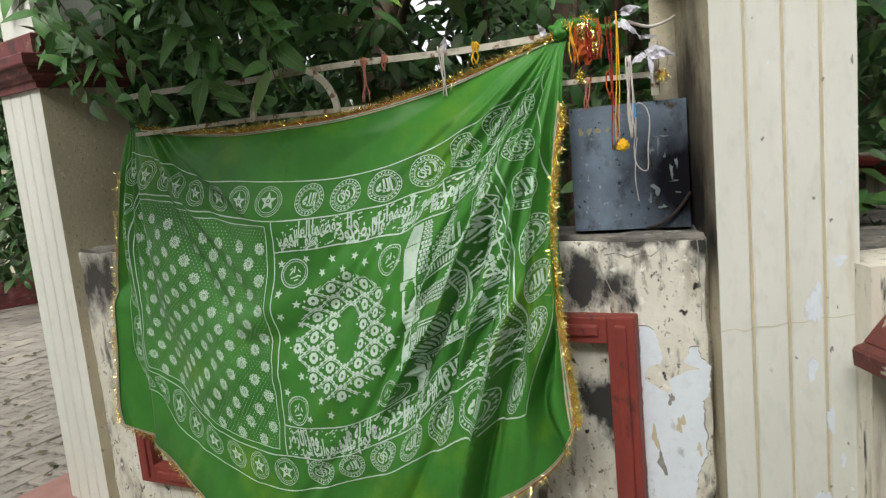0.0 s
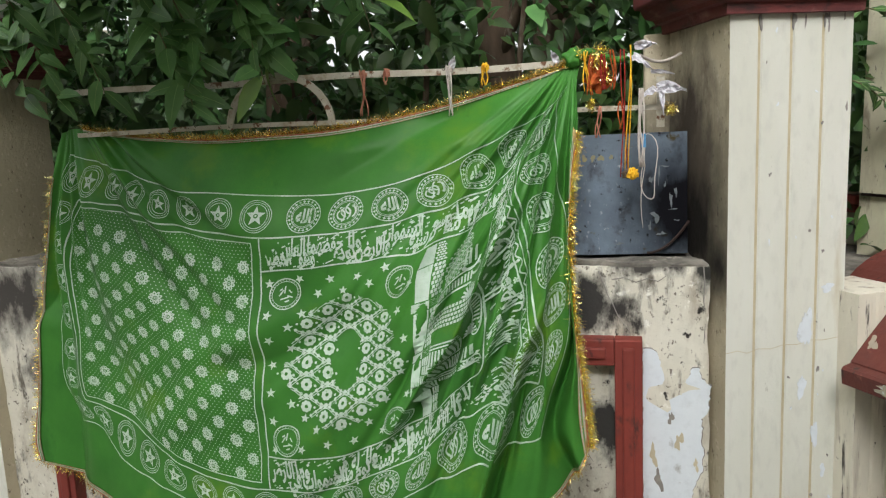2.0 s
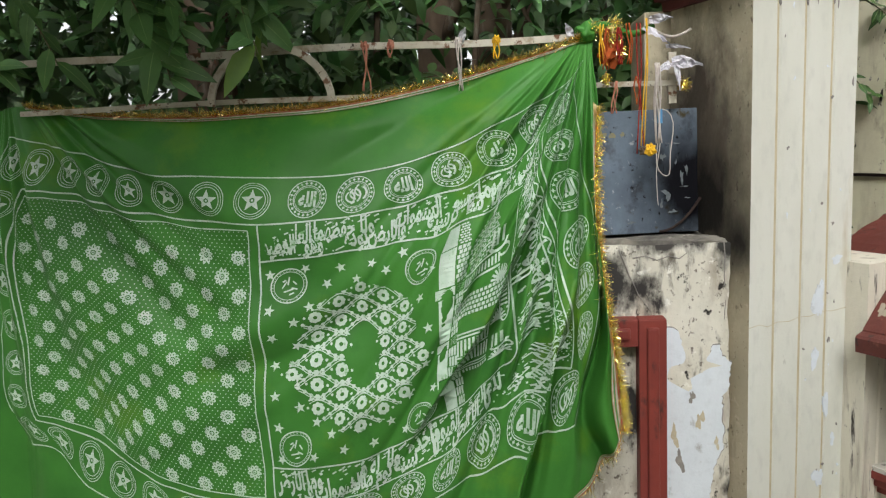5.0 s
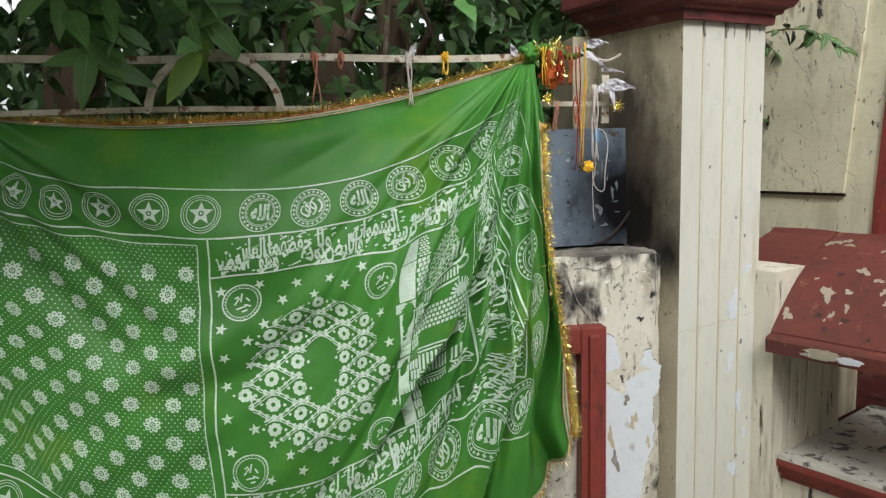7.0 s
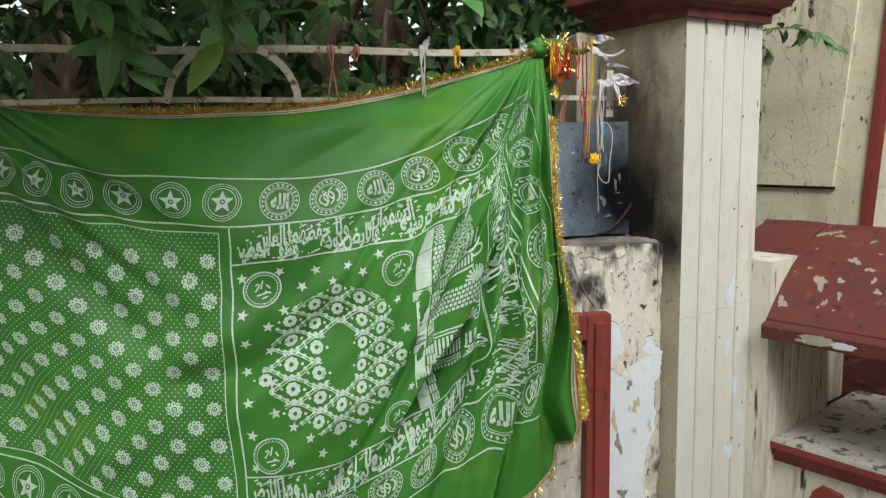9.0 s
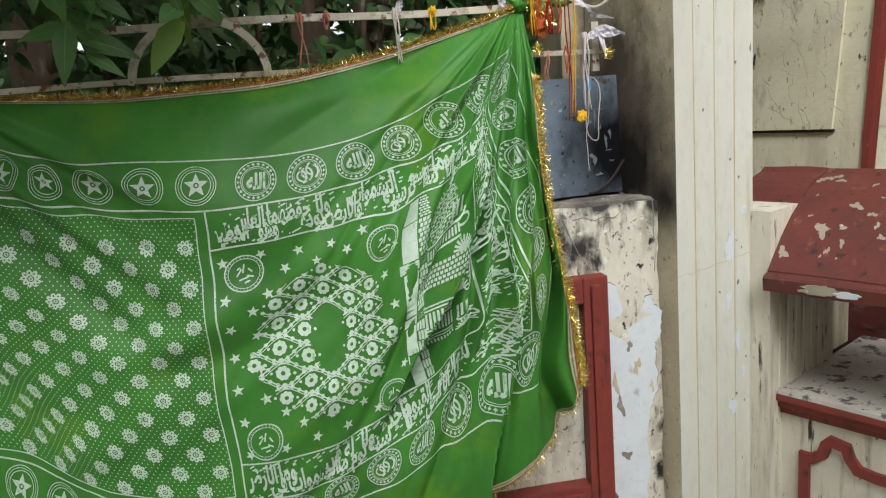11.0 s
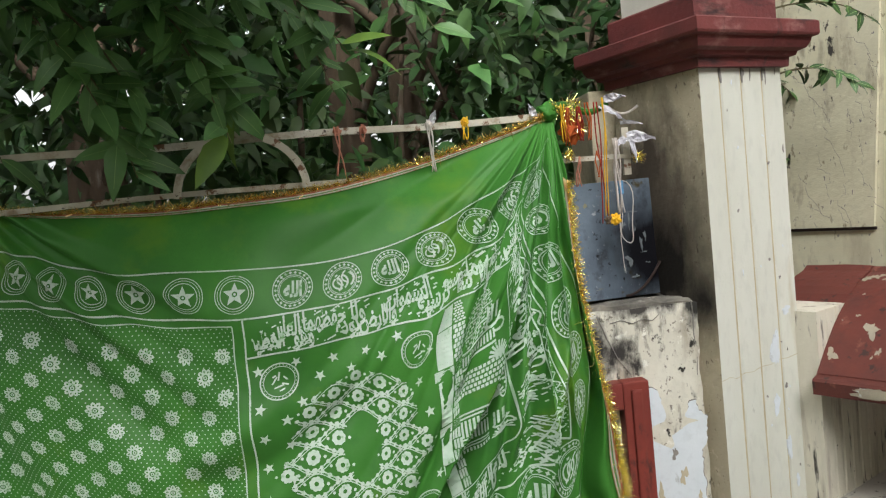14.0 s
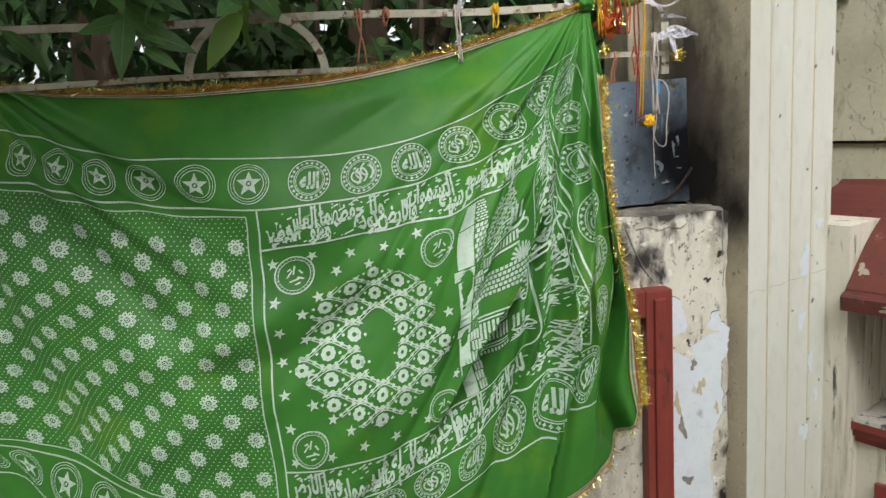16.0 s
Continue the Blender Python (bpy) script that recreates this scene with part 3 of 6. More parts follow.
for k in range(110):
    s0, z0, w = rng.uniform(-0.27, 0.10), rng.uniform(1.05, 2.1), rng.uniform(0.0015, 0.006)
    if s0 > 0.02 + (z0 - 1.26) * 0.08 and z0 > 1.27:
        continue
    y0 = 0.4355 if z0 > 1.268 else 0.4498
    mesh_part("stain", *blob(VER @ Matrix.Translation((s0, y0, z0)), w, w * rng.uniform(1, 3), 500 + k, n=9, lift=0.0005, rough=0.9), CHIP, veranda, "small dark stain")
wall_poly("wall_margin", [(0.0005, 1.2625), (0.117, 1.2625), (0.215, 2.9), (0.0005, 2.9)], 0.4505, 0.75, PANEL)
wall_poly("panel_joint", [(-0.405, 1.258), (0.03, 1.258), (0.03, 1.2675), (-0.405, 1.2675)], 0.440, 0.4498, DARK, "black strip in the joint")
wall_poly("door_jamb", [(0.1125, 1.10), (0.130, 1.10), (0.238, 2.9), (0.2155, 2.9), (0.1175, 1.2625)], 0.442, 0.50, RED, "red painted jamb")
# The doorway's darkness is put into the colour of these walls.
bm = bmesh.new()
solid(bm, 0.14, LONG, 0.9, 1.0, 0.9, 2.9, VER)
solid(bm, LONG, LONG + 0.1, 0.4, 1.0, -0.05, 2.9, VER)
part("room_wall", bm, DARK, veranda, "near-black wall standing in for the unlit room")
# a small capped block on the mouldy wall top behind the gate pier
block = thing("capped_block", "small cream block with a red cap on the mouldy wall top", "wall block")
bm = bmesh.new()
solid(bm, -0.86, -0.545, 0.56, 0.74, 1.071, 1.186, VER, bevel=0.006)
part("pedestal", bm, STREAK, block, "mouldy cream plaster")
for z0, z1, out in ((1.187, 1.216, 0.035), (1.217, 1.248, 0.055)):
    bm = bmesh.new()
    solid(bm, -0.90, -0.545 + out, 0.56 - out, 0.74 + out, z0, z1, VER, bevel=0.010)
    part("cap_course", bm, RED, block, "red painted rounded edge")
bm = bmesh.new()
solid(bm, -0.90, -0.51, 0.53, 0.76, 1.2485, 1.256, VER, bevel=0.002)
part("cap_top", bm, CEMENT, block, "grey cement top")
# red ornamental panel frame on the plinth
orn = [(0.118, 0.05), (0.118, 0.345), (0.150, 0.345), (0.172, 0.362), (0.182, 0.395), (0.205, 0.418), (0.262, 0.408), (0.275, 0.372), (0.292, 0.350), (0.33, 0.345), (0.60, 0.345), (0.60, 0.05)]
outer, inner = [], []
for i, p in enumerate(orn):
    p = Vector(p)
    d0 = (p - Vector(orn[i - 1])).normalized() if i else None
    d1 = (Vector(orn[i + 1]) - p).normalized() if i + 1 < len(orn) else None
    d0, d1 = d0 or d1, d1 or d0
    n0, n1 = Vector((d0.y, -d0.x)), Vector((d1.y, -d1.x))
    off = (n0 + n1) / max(0.6, 1 + n0.dot(n1)) * 0.030
    outer.append(p)
    inner.append(p + off)
pieces = []
for i in range(len(orn) - 1):
    q = [outer[i], outer[i + 1], inner[i + 1], inner[i]]
    vs = [VER @ Vector((c.x, y, c.y)) for y in (0.050, 0.067) for c in q]
    pieces.append((vs, [(0, 1, 2, 3), (0, 4, 5, 1), (2, 6, 7, 3)]))
mesh_part("ornamental_frame", *joined(pieces), RED, veranda, "red painted curved panel frame")

# ---------------------------------------------------------------- iron rail on the wall
def rail_y(x):
    return 1.93 + 0.107 * (x + 0.607) if x > -1.4 else 1.845 + 0.02 * (x + 1.4)


railing = thing("railing", "white painted flat-iron railing with rust, on the boundary wall", "railing")


def flat_bar(name, points, w, t, parent):
    """A flat iron bar: w high, t thick, along points in a nearly upright plane."""
    verts, faces = [], []
    pts = [Vector(p) for p in points]
    for i, p in enumerate(pts):
        d = (pts[min(i + 1, len(pts) - 1)] - pts[max(i - 1, 0)]).normalized()
        out = Vector((0, -1, 0)) - d * d.dot(Vector((0, -1, 0)))
        out.normalize()
        up = d.cross(out)
        for a, b in ((-1, -1), (1, -1), (1, 1), (-1, 1)):
            verts.append(p + up * (a * w / 2) + out * (b * t / 2))
    for i in range(len(pts) - 1):
        for s in range(4):
            faces.append((i * 4 + s, i * 4 + (s + 1) % 4, (i + 1) * 4 + (s + 1) % 4, (i + 1) * 4 + s))
    faces += [(3, 2, 1, 0), tuple((len(pts) - 1) * 4 + s for s in range(4))]
    return mesh_part(name, verts, faces, RAIL, parent)


xs = [-2.06 + 1.48 * i / 24 for i in range(25)]
flat_bar("top_rail", [(x, rail_y(x), 1.674 + 0.003 * math.sin(9 * x)) for x in xs], 0.017, 0.012, railing)
xs = [-2.06 + 1.71 * i / 24 for i in range(25)]
flat_bar("lower_rail", [(x, rail_y(x) + 0.006, 1.553 + 0.002 * math.sin(7 * x)) for x in xs], 0.013, 0.010, railing)
for cx in (-1.395,):
    flat_bar("arch", [(cx - 0.155 * math.cos(a), rail_y(cx) - 0.014, 1.545 + 0.140 * math.sin(a)) for a in [math.pi * i / 18 for i in range(19)]], 0.018, 0.010, railing)
x = -0.375
flat_bar("post", [(x, rail_y(x) + 0.014, 1.50), (x, rail_y(x) + 0.014, 1.57), (x, rail_y(x) + 0.014, 1.63)], 0.020, 0.014, railing)

# ---------------------------------------------------------------- grey-blue metal box on the ledge
SLATE_PALE = material("scratched_grey_metal", (0.16, 0.18, 0.19), (0.10, 0.115, 0.125), 0.7, size=60, spec=0.1)
box = thing("metal_box", "grey-blue painted metal box, scratched and sooty, on the wall top", "metal box")
MB = Matrix.Translation((-0.602, 1.952, TOP + 0.002)) @ pose(0, 0, 0, -2.5, 0, 4.7)
bm = bmesh.new()
solid(bm, 0, 0.298, 0, 0.006, 0, 0.325, MB, bevel=0.002)
part("front_plate", bm, SLATE, box)
for x0, x1, y0, y1 in ((0, 0.006, 0.0065, 0.12), (0.292, 0.298, 0.0065, 0.12), (0.0065, 0.2915, 0.114, 0.12)):
    bm = bmesh.new()
    solid(bm, x0, x1, y0, y1, 0, 0.31, MB, bevel=0.0015)
    part("side_plate", bm, SLATE, box)
bm = bmesh.new()
solid(bm, 0.0065, 0.2915, 0.0065, 0.1135, 0.0, 0.006, MB)
part("floor_plate", bm, SLATE, box)
for x, z, w, h in ((0.03, 0.262, 0.014, 0.018), (0.052, 0.262, 0.012, 0.018), (0.073, 0.262, 0.016, 0.018), (0.10, 0.264, 0.010, 0.014)):
    mesh_part("faded_bar", *blob(MB @ Matrix.Translation((x, -0.0008, z)), w, h, int(1000 * x), n=10, lift=0.0004), OCHRE, box, "faded yellow writing")
for x, z, w, h in ((0.225, 0.215, 0.004, 0.05), (0.235, 0.235, 0.03, 0.004), (0.262, 0.12, 0.02, 0.003), (0.27, 0.09, 0.014, 0.003), (0.05, 0.06, 0.012, 0.008), (0.12, 0.03, 0.02, 0.006), (0.03, 0.15, 0.006, 0.012), (0.15, 0.29, 0.02, 0.003), (0.205, 0.20, 0.012, 0.022), (0.215, 0.10, 0.016, 0.030), (0.23, 0.055, 0.018, 0.010), (0.20, 0.075, 0.010, 0.016), (0.255, 0.145, 0.010, 0.028), (0.268, 0.165, 0.006, 0.03), (0.24, 0.185, 0.006, 0.012)):
    mesh_part("scratch", *blob(MB @ Matrix.Translation((x, -0.0008, z)), w, h, int(5000 * x), n=9, lift=0.0004, rough=0.9), SLATE_PALE, box, "pale scratch in the paint")
mesh_part("wire", *tube([MB @ Vector((0.19 + 0.11 * f, -0.012, 0.004 + 0.085 * f * f)) for f in [i / 10 for i in range(11)]], 0.004), DARK, box, "black cable")

# ---------------------------------------------------------------- the printed cloth
# flat sheet: u across, v down, in metres; it hangs from two knots
UK = [0.11, 0.34, 0.56, 0.8, 1.09, 1.31, 1.54, 1.74, 1.89, 2.04, 2.22]
VK = [0, 0.17, 0.28, 0.48, 0.72, 0.98, 1.09, 1.26]
# hem and print lines of the hanging sheet, as curves (x, z) through eleven uprights
HEM_TOP = [(-2.155, 1.562), (-2.074, 1.572), (-1.874, 1.540), (-1.626, 1.522), (-1.422, 1.525), (-1.227, 1.534), (-1.003, 1.570), (-0.816, 1.613), (-0.692, 1.644), (-0.623, 1.664), (-0.580, 1.673)]
BAND_TOP = [(-2.172, 1.500), (-2.081, 1.490), (-1.907, 1.447), (-1.729, 1.391), (-1.420, 1.366), (-1.198, 1.363), (-0.990, 1.401), (-0.805, 1.478), (-0.663, 1.553), (-0.609, 1.616), (-0.586, 1.608)]
BAND_LOW = [(-2.175, 1.448), (-2.113, 1.368), (-1.938, 1.344), (-1.714, 1.290), (-1.422, 1.258), (-1.205, 1.263), (-0.966, 1.306), (-0.770, 1.385), (-0.715, 1.457), (-0.631, 1.574), (-0.582, 1.529)]
UPPER = [(-2.197, 1.245), (-2.145, 1.207), (-1.951, 1.157), (-1.700, 1.090), (-1.422, 1.061), (-1.196, 1.088), (-0.991, 1.116), (-0.816, 1.231), (-0.737, 1.364), (-0.628, 1.401), (-0.596, 1.352)]
MIDDLE = [(-2.240, 0.984), (-2.121, 0.971), (-1.925, 0.962), (-1.711, 0.882), (-1.422, 0.838), (-1.193, 0.859), (-1.005, 0.902), (-0.843, 0.991), (-0.698, 1.094), (-0.608, 1.198), (-0.600, 1.137)]
FOOT_TOP = [(-2.276, 0.749), (-2.109, 0.772), (-1.882, 0.725), (-1.688, 0.626), (-1.405, 0.588), (-1.207, 0.607), (-0.993, 0.701), (-0.842, 0.819), (-0.690, 0.885), (-0.624, 0.908), (-0.570, 0.925)]
FOOT_LOW = [(-2.308, 0.614), (-2.035, 0.695), (-1.911, 0.592), (-1.673, 0.526), (-1.401, 0.482), (-1.188, 0.529), (-1.008, 0.599), (-0.853, 0.679), (-0.724, 0.734), (-0.672, 0.753), (-0.558, 0.826)]
HEM_LOW = [(-2.300, 0.524), (-2.054, 0.472), (-1.882, 0.411), (-1.710, 0.331), (-1.382, 0.283), (-1.203, 0.319), (-1.045, 0.382), (-0.886, 0.430), (-0.756, 0.511), (-0.629, 0.588), (-0.550, 0.719)]
LINES = np.array([HEM_TOP, BAND_TOP, BAND_LOW, UPPER, MIDDLE, FOOT_TOP, FOOT_LOW, HEM_LOW])


def glide(knots, vals, t):
    """Smooth interpolation of vals (knots x points x 2) at t (points)."""
    k = np.asarray(knots)
    d = np.empty_like(vals)
    h = (k[1:] - k[:-1]).reshape(-1, 1, 1)
    s = (vals[1:] - vals[:-1]) / h
    d[1:-1] = (s[:-1] * h[1:] + s[1:] * h[:-1]) / (h[1:] + h[:-1])
    d[0], d[-1] = s[0], s[-1]
    i = np.clip(np.searchsorted(k, t, side="right") - 1, 0, len(k) - 2)
    n = np.arange(len(t))
    hh = (k[i + 1] - k[i])
    f = ((t - k[i]) / hh)[:, None]
    hh = hh[:, None]
    a, b, da, db = vals[i, n], vals[i + 1, n], d[i, n], d[i + 1, n]
    return (a * (1 + 2 * f) * (1 - f) ** 2 + b * f * f * (3 - 2 * f) + da * hh * f * (1 - f) ** 2 - db * hh * f * f * (1 - f))


def ease(x, lo, hi):
    f = np.clip((x - lo) / (hi - lo), 0, 1)
    return f * f * (3 - 2 * f)


def drape(u, v, lift=0.0):
    """Where the point (u, v) of the flat sheet hangs."""
    u, v = np.asarray(u, float), np.asarray(v, float)
    rows = np.stack([glide(UK, np.repeat(r[:, None, :], len(u), 1), u) for r in LINES])
    p = glide(VK, rows, v)
    x, z = p[:, 0], p[:, 1]
    a, b = x + 1.4, np.clip(z, 0.3, 1.75) - 1.1
    y = 1.680 - 0.0361 * a + 0.1997 * b + 0.1395 * a * a + 0.0694 * a * b + 0.1759 * b * b - 0.0182 * a ** 3 - 0.0758 * a * a * b + 0.0567 * a * b * b + 0.0793 * b ** 3
    # the belly beside the divider, and the taut stretch towards the knot
    y = y - 0.040 * np.exp(-((x + 1.47) / 0.13) ** 2 - ((z - 1.26) / 0.13) ** 2) + 0.026 * np.exp(-((x + 0.96) / 0.16) ** 2 - ((z - 1.38) / 0.12) ** 2)
    y = y + 0.035 * ease(z, 1.47, 1.56) * (1 - ease(x, -0.9, -0.7)) * ease(x, -2.1, -1.8)
    # folds that run out from the two knots: round ridges with sharp valleys
    def creases(k, a):
        return np.sqrt(np.sin(k * a) ** 2 + 0.015) - 0.6

    dx, dz = x + 0.594, 1.70 - z
    r, th = np.hypot(dx, dz), np.arctan2(dx, dz)
    bent = th + 0.05 * np.sin(6 * th + 1.0) + 0.03 * np.sin(5 * r)
    env = ease(r, 0.02, 0.25) * (1 - 0.50 * ease(r, 0.65, 1.20)) * ease(th, -1.05, -0.55) * (1 - 0.6 * ease(u, 2.04, 2.10))
    uneven = 0.6 + 0.4 * np.sin(9 * th + 4 * r)
    y = y - 0.045 * env * creases(12, bent) - 0.060 * env * uneven * (1 - 0.55 * ease(r, 0.35, 0.70)) * creases(27, bent + 0.25) - 0.008 * env * creases(61, bent)
    y = y + 0.022 * env * np.exp(-(np.mod(bent * 5.1 + 0.35, 1.0) - 0.5) ** 2 / 0.004) * ease(r, 0.2, 0.6)
    swing = 0.006 * env * np.sin(54 * bent + 0.9) * ease(r, 0.1, 0.5)
    x, z = x + swing * np.cos(th), z + swing * np.sin(th)
    env = ease(r, 0.1, 0.4) * ease(th, -1.5, -1.0) * (1 - ease(th, -0.75, -0.4)) * (1 - 0.85 * ease(r, 0.55, 1.1))
    y = y - 0.030 * env * creases(7, bent + 0.2)
    # three long laps: the sheet swells up to an edge and drops behind it
    for turn, deep, far, near in ((-0.498, 0.030, 0.90, 0.15), (-0.400, 0.060, 1.15, 0.25), (-0.152, 0.085, 1.50, 0.55), (-0.270, 0.034, 0.95, 0.15)):
        off = r * np.sin(th - turn - 0.05 * np.sin(4 * r))
        lap = np.where(off < 0, np.exp(off / 0.055), np.exp(-(off / 0.010) ** 2)) - 0.55 * np.where(off > 0, np.exp(-((off - 0.022) / 0.022) ** 2), 0)
        y = y - deep * lap * ease(r, near, near + 0.25) * (1 - ease(r, far - 0.2, far))
    dx, dz = x + 2.13, 1.66 - z
    r, th = np.hypot(dx, dz), np.arctan2(dx, dz)
    bent = th + 0.05 * np.sin(7 * th) + 0.04 * np.sin(5 * r)
    env = ease(r, 0.03, 0.3) * (1 - 0.75 * ease(r, 0.55, 1.2)) * (1 - ease(th, 1.0, 1.35))
    y = y - 0.028 * env * creases(9, bent + 0.1) - 0.018 * env * (0.6 + 0.4 * np.sin(8 * th + 3 * r)) * creases(22, bent)
    swing = 0.003 * env * np.sin(44 * bent + 0.9) * ease(r, 0.1, 0.5)
    x, z = x + swing * np.cos(th), z + swing * np.sin(th)
    # a slack fold across the middle of the panel and a lifted crease at the divider
    y = y - 0.016 * np.exp(-((v - 0.54 + 0.35 * (u - 1.1)) / 0.05) ** 2) * ease(u, 0.75, 1.05) * (1 - ease(u, 1.45, 1.7))
    y = y + 0.010 * np.exp(-((v - 0.63 + 0.30 * (u - 1.1)) / 0.035) ** 2) * ease(u, 0.8, 1.1) * (1 - ease(u, 1.3, 1.6))
    y = y - 0.014 * np.exp(-((v - 0.80 + 0.55 * (u - 1.3)) / 0.05) ** 2) * ease(u, 1.15, 1.4) * (1 - ease(u, 1.7, 1.9))
    y = y - 0.010 * np.exp(-((v - 0.82 + 0.45 * (u - 0.9)) / 0.06) ** 2) * ease(u, 0.5, 0.8) * (1 - ease(u, 1.0, 1.2))
    # the deep pleat at the lower right, the tucked side at the lower left, and slack
    y = y + 0.060 * np.exp(-((u - 2.09) / 0.035) ** 2) * ease(v, 0.5, 0.85) - 0.02 * np.exp(-((u - 2.15) / 0.03) ** 2) * ease(v, 0.6, 0.9)
    y = y + 0.045 * np.exp(-((u - 0.23) / 0.05) ** 2) * ease(v, 0.5, 0.85)
    y = y - 0.008 * np.sin(5.2 * x + 7.0 * z) * np.sin(4.1 * z + 1.0) - 0.004 * np.sin(14 * x - 9 * z)
    # fine slack wrinkles of thin satin
    w1, w2 = x * 0.8 + z * 0.6, x * 0.55 - z * 0.83
    y = y - 0.0022 * np.sin(23 * w1 + 3 * np.sin(5 * w2)) * np.sin(9 * w2 + 1.0) - 0.0014 * np.sin(41 * w2 + 4 * np.sin(6 * w1)) * np.sin(13 * w1)
    clear = 1.786 + 0.046 * ease(z, 0.96, 1.08) + 0.3 * ease(z, TOP, TOP + 0.25)
    y = np.minimum(y, clear)
    return np.stack([x, y - lift, z], 1)


cloth = thing("green_cloth", "green satin shrine cloth with white print and gold tinsel hem", "cloth")
NU, NV = 430, 230
uu, vv = np.meshgrid(np.linspace(0.11, 2.22, NU), np.linspace(0, 1.26, NV))
sheet = drape(uu.ravel(), vv.ravel())
quads = [(j * NU + i, (j + 1) * NU + i, (j + 1) * NU + i + 1, j * NU + i + 1) for j in range(NV - 1) for i in range(NU - 1)]
fabric = mesh_part("fabric", sheet, quads, CLOTH, cloth, smooth=True)
thick = fabric.modifiers.new("thickness", "SOLIDIFY")
thick.thickness, thick.offset = 0.0012, -1


def printed(name, polys, label="", mat=None):
    """Flat shapes (lists of (u, v)) laid on the hanging cloth."""
    flat = [q for poly in polys for q in poly]
    if not flat:
        return None
    a = np.array(flat)
    a[:, 0], a[:, 1] = np.clip(a[:, 0], 0.112, 2.218), np.clip(a[:, 1], 0.002, 1.258)
    lift = np.repeat([0.0026 + 0.00016 * (k % 7) for k in range(len(polys))], [len(poly) for poly in polys])
    verts = drape(a[:, 0], a[:, 1], lift)
    faces, o = [], 0
    for poly in polys:
        faces.append(tuple(range(o, o + len(poly))))
        o += len(poly)
    return mesh_part(name, verts, faces, mat or PRINT, cloth, label)


def ring(c, r0, r1, n=28):
    out = []
    for i in range(n):
        a, b = 2 * math.pi * i / n, 2 * math.pi * (i + 1) / n
        out.append([(c[0] + r0 * math.cos(a), c[1] + r0 * math.sin(a)), (c[0] + r0 * math.cos(b), c[1] + r0 * math.sin(b)),
                    (c[0] + r1 * math.cos(b), c[1] + r1 * math.sin(b)), (c[0] + r1 * math.cos(a), c[1] + r1 * math.sin(a))])
    return out


def disc(c, r, n=8):
    return [[(c[0] + r * math.cos(2 * math.pi * i / n), c[1] + r * math.sin(2 * math.pi * i / n)) for i in range(n)]]


def stroke(points, w):
    """A pen stroke of width w through points, cut into short pieces."""
    out = []
    for (a, c), (b, d) in zip(points, points[1:]):
        n = max(1, int(math.hypot(b - a, d - c) / 0.012))
        l = math.hypot(b - a, d - c) or 1
        ox, oy = -(d - c) / l * w / 2, (b - a) / l * w / 2
        for i in range(n):
            p, q = (a + (b - a) * i / n, c + (d - c) * i / n), (a + (b - a) * (i + 1) / n, c + (d - c) * (i + 1) / n)
            out.append([(p[0] - ox, p[1] - oy), (q[0] - ox, q[1] - oy), (q[0] + ox, q[1] + oy), (p[0] + ox, p[1] + oy)])
    return out


def star(c, r, turn=0.0, points=5, inner=0.42):
    tips = []
    for i in range(2 * points):
        q = r if i % 2 == 0 else r * inner
        a = turn - math.pi / 2 + math.pi * i / points
        tips.append((c[0] + q * math.cos(a), c[1] + q * math.sin(a)))
    return [[c, tips[i], tips[(i + 1) % (2 * points)]] for i in range(2 * points)]


def flower(c, r, petals=8, turn=0.0, hollow=0.38):
    out = []
    for i in range(petals):
        a = turn + 2 * math.pi * i / petals
        e, w = 0.64 * r, 0.25 * r
        ca, sa = math.cos(a), math.sin(a)

        def at(b, f):
            return (c[0] + (e + 0.36 * f * r * math.cos(b)) * ca - f * w * math.sin(b) * sa, c[1] + (e + 0.36 * f * r * math.cos(b)) * sa + f * w * math.sin(b) * ca)

        for k in range(7):
            b0, b1 = 2 * math.pi * k / 7, 2 * math.pi * (k + 1) / 7
            out.append([at(b0, 1.0), at(b1, 1.0), at(b1, hollow), at(b0, hollow)])
    return out + ring(c, 0.10 * r, 0.22 * r, 8)


# ruled lines
u0, u1, v0, v1 = 0.285, 2.035, 0.17, 1.09
FIELD, RIGHT = 0.395, 1.905
lines = []
for a, b in (((u0, v0), (u1, v0)), ((u0, v1), (u1, v1)), ((u0, v0), (u0, v1)), ((u1, v0), (u1, v1))):
    lines += stroke([a, b], 0.0034)
for a, b in (((FIELD, 0.280), (RIGHT, 0.280)), ((FIELD, 0.985), (RIGHT, 0.985)), ((FIELD, 0.28), (FIELD, 0.985)), ((RIGHT, 0.28), (RIGHT, 0.985)),
             ((1.105, 0.28), (1.105, 0.985)), ((1.105, 0.372), (1.77, 0.372)), ((1.105, 0.888), (1.70, 0.888)), ((1.775, 0.38), (1.775, 0.80))):
    lines += stroke([a, b], 0.0040)
for a, b in (((0.410, 0.297), (1.080, 0.297)), ((0.410, 0.965), (1.080, 0.965)), ((0.410, 0.297), (0.410, 0.965)), ((1.080, 0.297), (1.080, 0.965))):
    lines += stroke([a, b], 0.0028)
